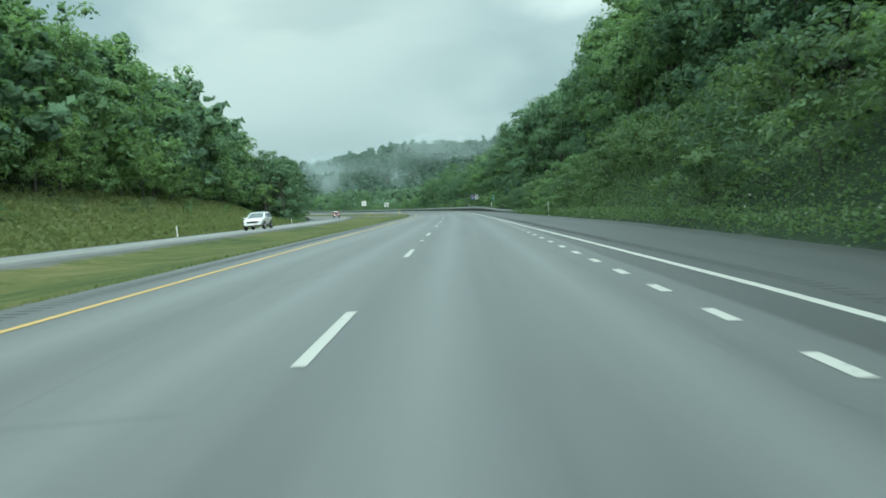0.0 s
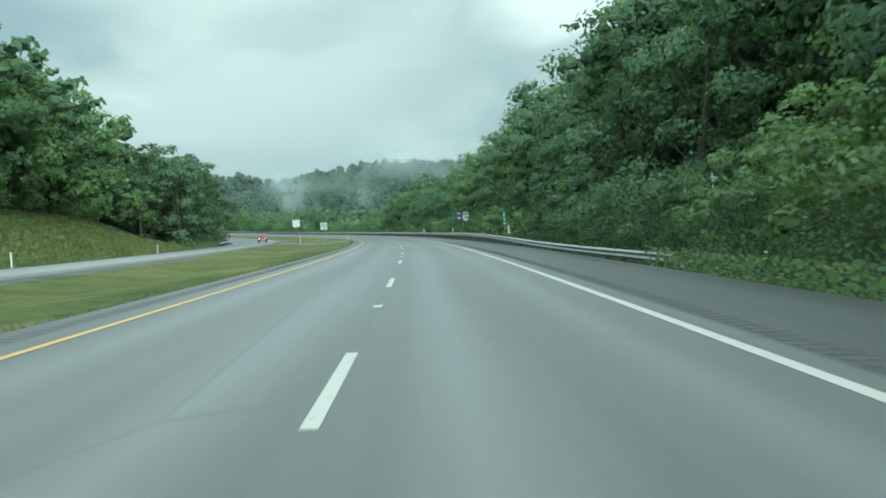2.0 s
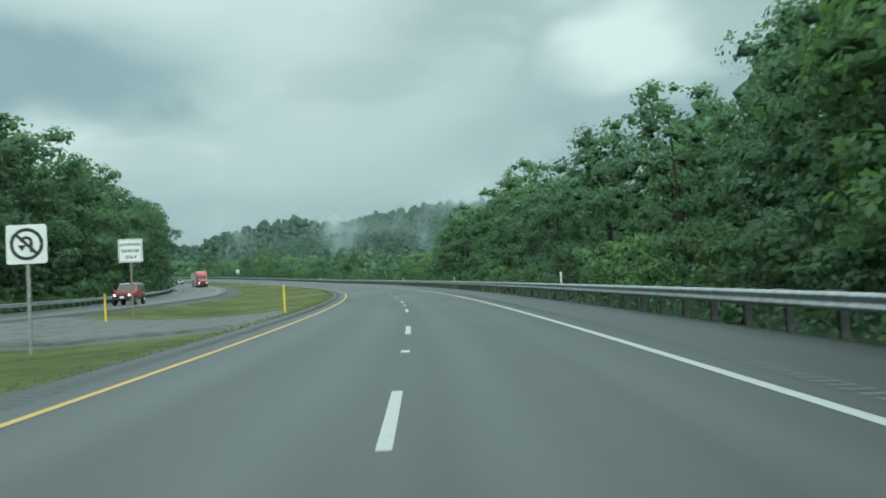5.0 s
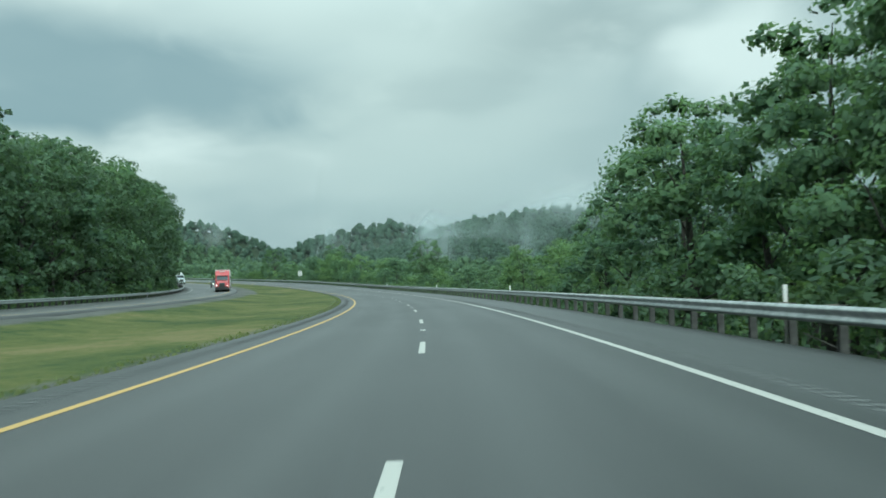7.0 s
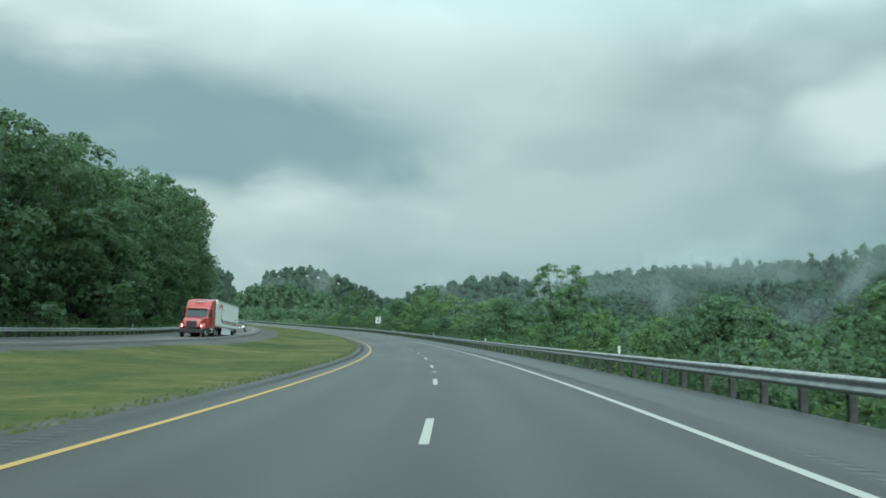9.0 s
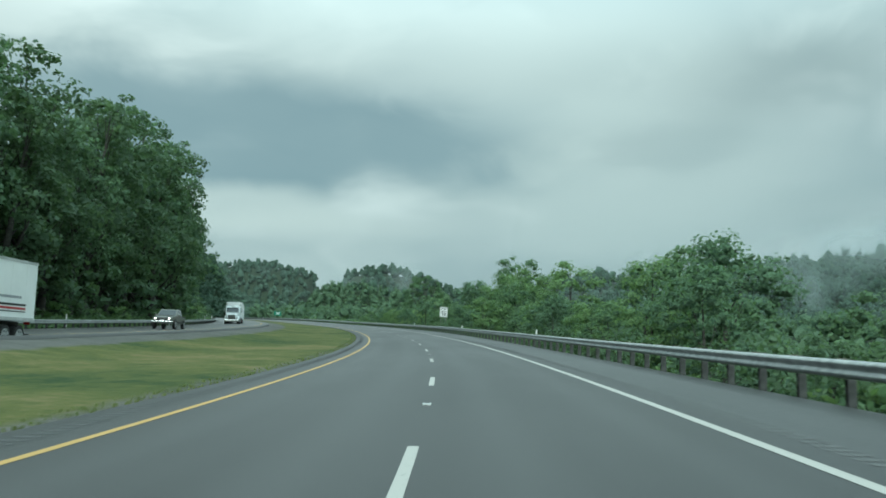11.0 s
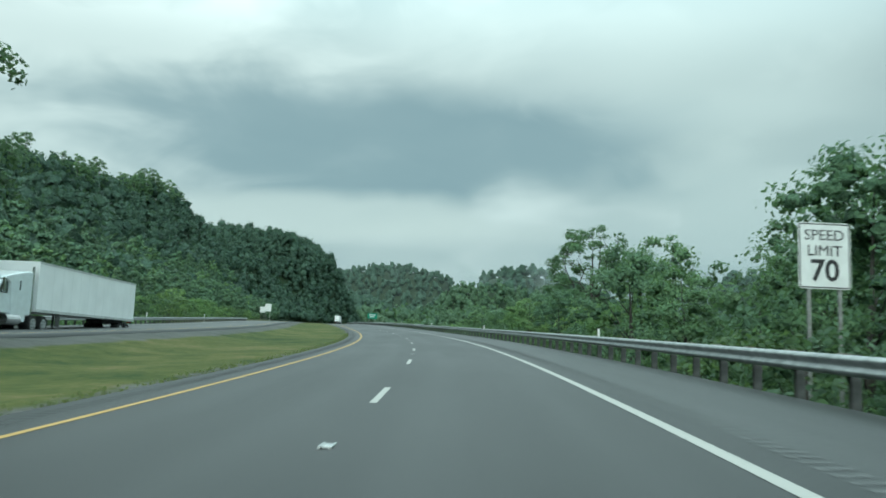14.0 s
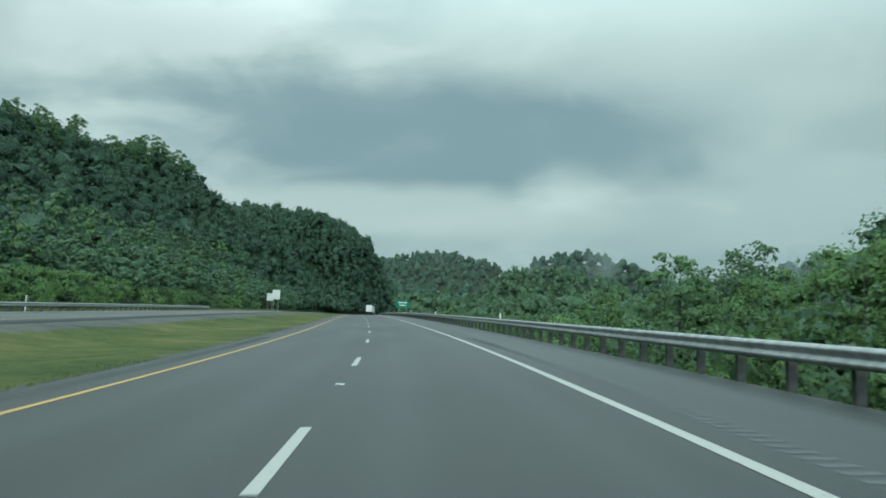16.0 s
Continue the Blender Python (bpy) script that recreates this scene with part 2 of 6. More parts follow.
    b.inputs["Strength"].default_value = 0.35
    b.inputs["Distance"].default_value = 0.01
    lk.new(noise_node(nt, co, 90.0, 4.0, 0.7), b.inputs["Height"])
    lk.new(b.outputs[0], bs.inputs["Normal"])
    return m


def leaf_material(name, dark, lite, yellow=0.0):
    m = bpy.data.materials.new(name)
    nt, nd, lk = nodes_of(m)
    out = nd.new("ShaderNodeOutputMaterial")
    geo = nd.new("ShaderNodeNewGeometry")
    oi = nd.new("ShaderNodeObjectInfo")
    f = math_node(nt, "ADD", math_node(nt, "MULTIPLY", geo.outputs["Random Per Island"], 0.6), math_node(nt, "MULTIPLY", oi.outputs["Random"], 0.4))
    col = ramp(nt, f, [(0.1, dark), (0.6, tuple((a + b) / 2 for a, b in zip(dark, lite))), (0.95, lite)])
    bs = nd.new("ShaderNodeBsdfPrincipled")
    lk.new(col, bs.inputs["Base Color"])
    bs.inputs["Roughness"].default_value = 0.55
    bs.inputs["Specular IOR Level"].default_value = 0.3
    tr = nd.new("ShaderNodeBsdfTranslucent")
    lk.new(mix_col(nt, 0.5, col, (lite[0] * 1.2, lite[1] * 1.2, lite[2] * 0.6)), tr.inputs[0])
    mx = nd.new("ShaderNodeMixShader")
    mx.inputs[0].default_value = 0.45
    lk.new(bs.outputs[0], mx.inputs[1])
    lk.new(tr.outputs[0], mx.inputs[2])
    lk.new(mx.outputs[0], out.inputs[0])
    return m


def crown_material(name, dark, lite, scale):
    """The close-set inner foliage of a crown: many small leaves seen together, mottled and rough, darkened to stand for
    shade inside the crown.
    """
    m = bpy.data.materials.new(name)
    nt, nd, lk = nodes_of(m)
    out = nd.new("ShaderNodeOutputMaterial")
    tc = nd.new("ShaderNodeTexCoord")
    co = tc.outputs["Object"]
    geo = nd.new("ShaderNodeNewGeometry")
    vor = nd.new("ShaderNodeTexVoronoi")
    vor.inputs["Scale"].default_value = scale
    lk.new(co, vor.inputs["Vector"])
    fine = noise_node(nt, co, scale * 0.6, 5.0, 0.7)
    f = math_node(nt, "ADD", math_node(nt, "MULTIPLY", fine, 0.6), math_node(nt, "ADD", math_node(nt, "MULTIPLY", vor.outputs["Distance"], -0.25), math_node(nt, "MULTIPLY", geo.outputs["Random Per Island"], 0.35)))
    # crown shade put into the colour: darker between leaf cells, short of full lite
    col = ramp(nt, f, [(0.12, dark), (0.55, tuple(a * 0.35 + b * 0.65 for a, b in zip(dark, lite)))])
    bs = nd.new("ShaderNodeBsdfPrincipled")
    lk.new(col, bs.inputs["Base Color"])
    bs.inputs["Roughness"].default_value = 0.7
    bs.inputs["Specular IOR Level"].default_value = 0.2
    b = nd.new("ShaderNodeBump")
    b.inputs["Strength"].default_value = 1.0
    b.inputs["Distance"].default_value = 1.2 / scale
    lk.new(math_node(nt, "ADD", fine, math_node(nt, "MULTIPLY", vor.outputs["Distance"], -0.8)), b.inputs["Height"])
    lk.new(b.outputs[0], bs.inputs["Normal"])
    lk.new(bs.outputs[0], out.inputs[0])
    return m


INNER = {}


def leaves_of(name, dark, lite):
    """Leaf sprays of one foliage, and the same foliage in shaded tones massed inside a crown, near and far."""
    m = leaf_material(name, dark, lite)
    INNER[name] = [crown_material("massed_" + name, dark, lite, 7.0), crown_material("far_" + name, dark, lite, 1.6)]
    return m


ASPHALT = road_material("worn_asphalt", (0.054, 0.056, 0.057), (0.093, 0.095, 0.095), (-2.75, -0.95, 0.95, 2.75))
ASPHALT_FAR = road_material("pale_concrete_pavement", (0.135, 0.135, 0.132), (0.195, 0.195, 0.19), (-18.5, -20.2))
SHOULDER = surface("gravelly_shoulder", two_tone((0.075, 0.074, 0.07), (0.145, 0.142, 0.135), 1.7), 0.9, 30.0, 0.5, 0.03)
WHITE_LINE = surface("worn_white_road_paint", lambda nt, co: mix_col(nt, math_node(nt, "GREATER_THAN", noise_node(nt, co, 9.0, 6.0, 0.7), 0.63), (0.42, 0.405, 0.375), (0.26, 0.255, 0.24)), 0.6)
YELLOW_LINE = surface("worn_yellow_road_paint", lambda nt, co: mix_col(nt, math_node(nt, "GREATER_THAN", noise_node(nt, co, 9.0, 6.0, 0.7), 0.64), (0.48, 0.3, 0.085), (0.32, 0.235, 0.115)), 0.6)
GALV = surface("weathered_galvanised_steel", two_tone((0.27, 0.285, 0.285), (0.44, 0.455, 0.455), 4.0), 0.42, metal=0.75, rough_var=0.2)
POST_STEEL = surface("dull_steel_post", two_tone((0.065, 0.067, 0.065), (0.12, 0.123, 0.12), 5.0), 0.6, metal=0.4)
BARK = surface("grey_brown_bark", two_tone((0.03, 0.028, 0.024), (0.08, 0.074, 0.064), 6.0), 0.9, 14.0, 0.6, 0.03)
LEAF_A = leaves_of("deep_green_leaves", (0.09, 0.165, 0.092), (0.2, 0.31, 0.155))
LEAF_B = leaves_of("fresh_green_leaves", (0.115, 0.2, 0.088), (0.235, 0.36, 0.15))
LEAF_C = leaves_of("blue_green_leaves", (0.086, 0.155, 0.095), (0.182, 0.288, 0.162))
LEAF_F = leaves_of("dark_forest_leaves", (0.07, 0.125, 0.075), (0.15, 0.232, 0.126))
LEAF_G = leaves_of("light_green_leaves", (0.165, 0.265, 0.1), (0.29, 0.42, 0.165))
LEAF_D = leaves_of("weed_leaves", (0.066, 0.118, 0.056), (0.18, 0.265, 0.118))
# distance haze put into the colour: leaves of the far woods darker and bluer
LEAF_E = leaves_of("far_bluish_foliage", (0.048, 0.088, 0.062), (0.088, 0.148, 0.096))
GRASS = leaf_material("grass_blades", (0.125, 0.165, 0.065), (0.2, 0.23, 0.1))


def smooth_step(nt, x, lo, hi):
    n = nt.nodes.new("ShaderNodeMapRange")
    n.interpolation_type = "SMOOTHSTEP"
    nt.links.new(x, n.inputs[0])
    n.inputs[1].default_value, n.inputs[2].default_value = lo, hi
    return n.outputs[0]


def ground_colour(nt, co):
    """Earth and grass: green in the open, brown litter in the woods, by soft patches at three scales."""
    at = nt.nodes.new("ShaderNodeAttribute")
    at.attribute_name = "grass"
    fine = noise_node(nt, co, 3.1, 6.0, 0.65)
    mid = noise_node(nt, co, 0.55, 4.0, 0.55)
    broad = noise_node(nt, co, 0.10, 3.0, 0.5)
    f = math_node(nt, "ADD", math_node(nt, "MULTIPLY", fine, 0.30), math_node(nt, "ADD", math_node(nt, "MULTIPLY", mid, 0.30), math_node(nt, "MULTIPLY", broad, 0.4)))
    grass = ramp(nt, f, [(0.39, (0.026, 0.05, 0.016)), (0.45, (0.056, 0.076, 0.021)), (0.53, (0.096, 0.103, 0.031)), (0.60, (0.15, 0.13, 0.056))])
    wood = ramp(nt, f, [(0.36, (0.014, 0.026, 0.013)), (0.62, (0.036, 0.056, 0.027))])
    gravel = ramp(nt, f, [(0.38, (0.072, 0.072, 0.068)), (0.62, (0.135, 0.133, 0.124))])
    sepc = nt.nodes.new("ShaderNodeSeparateColor")
    nt.links.new(at.outputs["Color"], sepc.inputs[0])
    edge = math_node(nt, "MULTIPLY_ADD", math_node(nt, "ADD", math_node(nt, "MULTIPLY", fine, 0.4), math_node(nt, "MULTIPLY", mid, 0.6)), 0.9, -0.45)
    g = smooth_step(nt, math_node(nt, "ADD", sepc.outputs[0], edge), 0.3, 0.7)
    v = smooth_step(nt, math_node(nt, "MULTIPLY_ADD", edge, 2.4, sepc.outputs[1]), 0.25, 0.95)
    return mix_col(nt, v, mix_col(nt, g, wood, grass), gravel)


GROUND = surface("grass_earth_and_litter", ground_colour, 0.95, 6.0, 0.6, 0.08, spec=0.2)


# ---------------------------------------------------------------- mesh helpers
def quads_mesh(name, corners, mat):
    """One mesh of separate quads; corners is an array (n, 4, 3)."""
    n = len(corners)
    me = bpy.data.meshes.new(name)
    me.vertices.add(4 * n)
    me.vertices.foreach_set("co", np.ascontiguousarray(corners, dtype=np.float32).ravel())
    me.loops.add(4 * n)
    me.loops.foreach_set("vertex_index", np.arange(4 * n, dtype=np.int32))
    me.polygons.add(n)
    me.polygons.foreach_set("loop_start", np.arange(0, 4 * n, 4, dtype=np.int32))
    me.polygons.foreach_set("loop_total", np.full(n, 4, dtype=np.int32))
    me.materials.append(mat)
    me.update(calc_edges=True)
    return me


def grid_mesh(name, pts, mat, uv=None, smooth=True):
    """A sheet from an array (rows, columns, 3)."""
    r, c = pts.shape[:2]
    idx = np.arange(r * c).reshape(r, c)
    f = np.stack([idx[:-1, :-1], idx[:-1, 1:], idx[1:, 1:], idx[1:, :-1]], -1).reshape(-1, 4)
    me = bpy.data.meshes.new(name)
    me.vertices.add(r * c)
    me.vertices.foreach_set("co", np.ascontiguousarray(pts, dtype=np.float32).ravel())
    n = len(f)
    me.loops.add(4 * n)
    me.loops.foreach_set("vertex_index", f.astype(np.int32).ravel())
    me.polygons.add(n)
    me.polygons.foreach_set("loop_start", np.arange(0, 4 * n, 4, dtype=np.int32))
    me.polygons.foreach_set("loop_total", np.full(n, 4, dtype=np.int32))
    me.materials.append(mat)
    if uv is not None:
        lay = me.uv_layers.new(name="road")
        lay.data.foreach_set("uv", np.ascontiguousarray(uv.reshape(-1, 2)[f.ravel()], dtype=np.float32).ravel())
    me.update(calc_edges=True)
    if smooth:
        me.polygons.foreach_set("use_smooth", np.ones(n, dtype=bool))
    return me


CUBES = {}


def round_cube(cuts):
    """A small rounded cube: points and quads, for the inner mass of a clump of foliage."""
    if cuts not in CUBES:
        bm = bmesh.new()
        bmesh.ops.create_cube(bm, size=2.0)
        if cuts:
            bmesh.ops.subdivide_edges(bm, edges=list(bm.edges), cuts=cuts, use_grid_fill=True)
        bm.verts.index_update()
        CUBES[cuts] = (unit3(np.array([v.co for v in bm.verts])), np.array([[v.index for v in f.verts] for f in bm.faces]))
        bm.free()
    return CUBES[cuts]


def unit3(v):
    return v / (np.linalg.norm(v, axis=-1, keepdims=True) + 1e-9)


def lumps(g, centres, radii, squash, cuts, rough=1.0):
    """Uneven rounded masses, an array (n, points, 3)."""
    d, _ = round_cube(cuts)
    n = len(centres)
    q = unit3(g.normal(0, 1, (n, 4)))
    w, x, y, z = q.T
    turn = np.stack([np.stack([1 - 2 * (y * y + z * z), 2 * (x * y - z * w), 2 * (x * z + y * w)], -1),
                     np.stack([2 * (x * y + z * w), 1 - 2 * (x * x + z * z), 2 * (y * z - x * w)], -1),
                     np.stack([2 * (x * z - y * w), 2 * (y * z + x * w), 1 - 2 * (x * x + y * y)], -1)], 1)
    d = np.einsum("nij,kj->nki", turn, d)
    ph = g.uniform(0, 6.28, (n, 1, 3))
    wave = 1 + rough * 0.22 * np.sin(d[..., 0] * 3.1 + ph[..., 0]) * np.cos(d[..., 1] * 2.7 + ph[..., 1]) + rough * 0.16 * np.sin(d[..., 2] * 4.0 + ph[..., 2]) + rough * g.uniform(-0.10, 0.10, d.shape[:2])
    return centres[:, None] + d * wave[..., None] * (radii[:, None, None] * np.array([1, 1, squash]))


def foliage_mesh(name, quads, facing, masses, leaf, inner):
    """One mesh of leaf sprays (n, 4, 3) with the way each faces (n, 3), over smooth inner masses: pairs of points and normals (m, points, 3)."""
    nq = len(quads)
    co, no, f, o = [quads.reshape(-1, 3)], [np.repeat(facing, 4, 0)], [np.arange(4 * nq).reshape(-1, 4)], 4 * nq
    for pts, nrm in masses:
        _, cf = round_cube(1 if pts.shape[1] > 8 else 0)
        m, k = pts.shape[:2]
        co.append(pts.reshape(-1, 3))
        no.append(nrm.reshape(-1, 3))
        f.append((o + cf[None] + k * np.arange(m)[:, None, None]).reshape(-1, 4))
        o += m * k
    co, no, f = np.concatenate(co), unit3(np.concatenate(no)), np.concatenate(f)
    me = bpy.data.meshes.new(name)
    me.vertices.add(len(co))
    me.vertices.foreach_set("co", np.ascontiguousarray(co, dtype=np.float32).ravel())
    n = len(f)
    me.loops.add(4 * n)
    me.loops.foreach_set("vertex_index", f.astype(np.int32).ravel())
    me.polygons.add(n)
    me.polygons.foreach_set("loop_start", np.arange(0, 4 * n, 4, dtype=np.int32))
    me.polygons.foreach_set("loop_total", np.full(n, 4, dtype=np.int32))
    me.materials.append(leaf)
    me.materials.append(inner)
    me.polygons.foreach_set("material_index", np.r_[np.zeros(nq, np.int32), np.ones(n - nq, np.int32)])
    me.polygons.foreach_set("use_smooth", np.ones(n, bool))
    at = me.attributes.new("custom_normal", "FLOAT_VECTOR", "POINT")
    at.data.foreach_set("vector", np.ascontiguousarray(no, dtype=np.float32).ravel())
    me.update(calc_edges=True)
    return me


def part(name, me, parent, label=""):
    ob = new(name, me)
    ob.parent = parent
    return tagged(ob, label)


def bm_mesh(name, bm, mat):
    me = bpy.data.meshes.new(name)
    bm.to_mesh(me)
    bm.free()
    me.materials.append(mat)
    return me


def box_bm(bm, size, at=(0, 0, 0), bevel=0.0, rot=None):
    m = Matrix.Translation(at) @ (rot.to_4x4() if rot is not None else Matrix()) @ Matrix.Diagonal((*size, 1))
    g = bmesh.ops.create_cube(bm, size=1.0, matrix=m)
    if bevel:
        es = {e for v in g["verts"] for e in v.link_edges}
        bmesh.ops.bevel(bm, geom=list(es), offset=bevel, segments=2, affect="EDGES", profile=0.5)


def cyl_bm(bm, r1, r2, depth, m, seg=12):
    bmesh.ops.create_cone(bm, cap_ends=True, segments=seg, radius1=r1, radius2=r2, depth=depth, matrix=m)


def stand(s, lat, h=0.0, turn=0.0):
    """The pose of a thing that stands beside the road, facing along it (+y ahead)."""
    p = place(np.float64(s), np.float64(lat), np.float64(h))
    return Matrix.Translation(Vector(p)) @ Matrix.Rotation(float(heading(s)) + radians(turn), 4, "Z")


# ---------------------------------------------------------------- the lie of the land
OS = [-100, 0, 100, 150, 250, 300, 370, 420, 480, 560, 700, 1000]
OV = [-14, -14, -14.5, -16.5, -17.5, -19, -18.6, -18, -17, -15, -14.5, -14.5]


def opp_in(s):
    """Inner edge of the opposite carriageway."""
    return np.interp(s, OS, OV)


def opp_z(s):
    return np.interp(s, [-100, 360, 420, 480, 1000], [0.33, 0.38, 0.3, 0.14, 0.12])


OPP_W = 10.5


def right_edge(s):
    return np.interp(s, [-100, 35, 60, 75, 120, 160, 1500], [9.0, 8.9, 7.6, 7.0, 7.0, 6.75, 6.75])


LK = [0, 2, 6, 12, 25, 45, 80, 150, 380]
LT = {-420: [0, -.2, 1.8, 4.0, 12, 25, 48, 70, 80], 130: [0, -.2, 1.8, 4.0, 12, 25, 48, 70, 80], 175: [0, -.2, 1.2, 3.6, 11, 23, 44, 62, 70], 215: [0, -.3, .2, 1.5, 8, 18, 36, 55, 60],
      400: [0, -.4, 0, 2, 9, 20, 38, 55, 60], 520: [0, -.4, -.2, 1, 5, 12, 28, 50, 60], 560: [0, -.3, -.3, 0, 1, 5, 22, 50, 60],
      600: [0, -.3, -.2, 0, 3, 10, 30, 46, 50], 700: [0, 0, .3, .5, 4, 14, 37, 44, 42], 770: [0, 0, .4, .8, 5, 18, 49, 51, 48], 835: [0, 0, .5, 1, 6, 24, 56, 56, 50], 910: [0, 0, .5, 1, 7, 30, 67, 60, 50], 946: [0, 0, .5, 1, 8, 31, 71, 62, 50], 964: [0, 0, .5, 1.5, 8, 32, 63, 58, 50],
      1000: [0, 0, .5, 2, 12, 37, 58, 56, 50], 1060: [0, 0, .5, 9, 42, 64, 68, 62, 50], 1110: [0, 0, 2, 16, 50, 64, 64, 56, 50], 1190: [0, 0, 0, 2, 8, 16, 24, 30, 30], 1600: [0, 0, 0, 0, 5, 15, 40, 60, 80], 3400: [0, 0, 0, 0, 5, 20, 60, 90, 100]}
RK = [0, 1.5, 4.5, 10, 25, 45, 100, 200, 320, 400, 560, 1600]
RT = {-420: [0, .3, 4.2, 6, 15, 28, 55, 75, 85, 90, 90, 90], 30: [0, .2, 3.4, 4.8, 13, 25, 50, 65, 80, 85, 85, 85], 82: [0, -.35, 1.6, 3.6, 11, 22, 45, 60, 70, 75, 75, 75],
      112: [0, -.4, .2, 1.4, 8, 18, 38, 50, 60, 65, 65, 60], 190: [0, -.4, -.2, .3, 4, 9, 20, 25, 53.8, 69.4, 67.2, 67.2], 245: [0, -.9, -1.5, -1.8, -1.5, 0, 2, 6, 47, 69.4, 67.2, 67.2],
      300: [0, -1.0, -2.3, -3.6, -7, -9, -9, -5, 38.1, 67.2, 69.4, 67.2], 620: [0, -1.0, -2.3, -3.6, -7, -9, -9, -5, 34, 56, 58, 58], 900: [0, -.5, -1, -2, -4, -5, -6, -2, 29.1, 56, 61.6, 61.6],
      1500: [0, -.5, -1, -1, -3, -5, -6, 0, 20, 40, 50, 60], 3400: [0, 0, 0, 0, 0, 0, 10, 40, 60, 80, 80, 80]}
FAR_HILLS = [(-585, 1310, 82, 150, 120), (-430, 985, 34, 75, 65), (-1030, 1600, 128, 300, 230), (-1500, 1500, 120, 300, 300), (-300, 1330, 70, 170, 160), (-60, 1250, 74, 180, 170)]


def table(s, k, keys, tab):
    ss = sorted(tab)
    out = np.zeros(np.broadcast(s, k).shape)
    s, k = np.broadcast_arrays(s, k)
    for a, b in zip(ss[:-1], ss[1:]):
        m = (s >= a) & (s < b)
        if m.any():
            t = (s[m] - a) / (b - a)
            t = t * t * (3 - 2 * t)
            out[m] = (1 - t) * np.interp(k[m], keys, tab[a]) + t * np.interp(k[m], keys, tab[b])
    return out


def soft_noise(x, y, scale, seed):
    """Smooth value noise, for many points at once."""
    x, y = x / scale, y / scale
    xi, yi = np.floor(x).astype(np.int64), np.floor(y).astype(np.int64)
    fx, fy = x - xi, y - yi
    fx, fy = fx * fx * (3 - 2 * fx), fy * fy * (3 - 2 * fy)

    def r(a, b):
        h = (a * 374761393 + b * 668265263 + seed * 974634) & 0x7FFFFFFF
        h = ((h ^ (h >> 13)) * 1274126177) & 0x7FFFFFFF
        return (h & 0xFFFF) / 65535.0
    return (r(xi, yi) * (1 - fx) + r(xi + 1, yi) * fx) * (1 - fy) + (r(xi, yi + 1) * (1 - fx) + r(xi + 1, yi + 1) * fx) * fy


def land(s, lat):
    """Height of the ground over the level of the dashed line."""
    s, lat = np.broadcast_arrays(np.asarray(s, float), np.asarray(lat, float))
    n, oz, re = opp_in(s), opp_z(s), right_edge(s)
    u, w = (n - OPP_W) - lat, lat - re
    e0 = deck(s, -4.7) - 0.03
    h = np.zeros(s.shape)
    med = (lat > n) & (lat <= -4.7)
    t = (-4.7 - lat) / (-4.7 - n)
    h = np.where(med, e0 + (oz - 0.05 - e0) * t - 0.3 * np.sin(np.pi * np.clip(t, 0, 1)) ** 2, h)
    h = np.where((lat > -4.7) & (w <= 0), deck(s, lat) - 0.18, h)
    h = np.where((lat <= n) & (u <= 0), oz - 0.2, h)
    h = np.where(u > 0, oz - 0.05 + table(s, np.maximum(u, 0), LK, LT), h)
    h = np.where(w > 0, deck(s, re) - 0.04 + table(s, np.maximum(w, 0), RK, RT), h)
    p = place(s, lat, 0 * s)
    away = np.clip((np.maximum(u, w) - 4) / 30, 0, 1)
    rough = (soft_noise(p[..., 0], p[..., 1], 9.0, 1) - 0.5) * 0.8 * away + (soft_noise(p[..., 0], p[..., 1], 90.0, 2) - 0.5) * 16 * np.clip((np.maximum(u, w) - 60) / 160, 0, 1)
    small = (soft_noise(p[..., 0], p[..., 1], 1.6, 3) - 0.5) * 0.12 * ((lat < -6) & (lat > n + 0.8) | (u > 1) | (w > 1))
    h = h + rough + small
    for x, y, top, a, b in FAR_HILLS:
        far = np.exp(-((p[..., 0] - x) / a) ** 2 - ((p[..., 1] - y) / b) ** 2)
        h = np.where((s > 800) | (w > 150), np.maximum(h, top * far * np.clip(np.maximum(np.abs(lat) - 12, 0) / 35, 0, 1)), h)
    return h


def on_land(s, lat):
    return place(s, lat, land(s, lat))


# ---------------------------------------------------------------- ground, carriageways
def spread(*runs):
    return np.unique(np.concatenate([np.arange(a, b, d) for a, b, d in runs]))


gs = spread((-420, -40, 20), (-40, 660, 2.0), (660, 1200, 8), (1200, 3400, 40))
# columns: fixed offsets that follow both carriageways' edges
c_left = np.array([380, 300, 240, 190, 150, 125, 105, 90, 78, 68, 59, 51, 44, 38, 33, 28, 24, 20, 17, 14.5, 12, 10, 8, 6.5, 5, 4, 3, 2, 1.2, 0.5, 0.0])
c_med = np.linspace(0, 1, 15)
c_right = np.array([0, 0.5, 1, 1.6, 2.3, 3, 3.8, 4.6, 5.6, 7, 8.5, 10, 12, 15, 19, 23, 28, 34, 40, 48, 58, 70, 85, 105, 130, 160, 200, 240, 280, 320, 360, 400, 450, 520, 620, 760, 950, 1200, 1600])
S_, _ = np.meshgrid(gs, np.zeros(1), indexing="ij")
n_, r_ = opp_in(S_), right_edge(S_)
LAT = np.concatenate([n_ - OPP_W - c_left, n_ - 0.01 + (-4.7 - n_) * c_med, np.array([[-4.6, 0.0, 4.0]]) + 0 * S_, r_ - 0.01 + 0 * S_, r_ + c_right], axis=1)
SS = S_ + 0 * LAT
GP = on_land(SS, LAT)
ground_me = grid_mesh("ground", GP, GROUND)
att = ground_me.color_attributes.new("grass", "FLOAT_COLOR", "POINT")
u_, w_ = (n_ - OPP_W) - LAT, LAT - r_
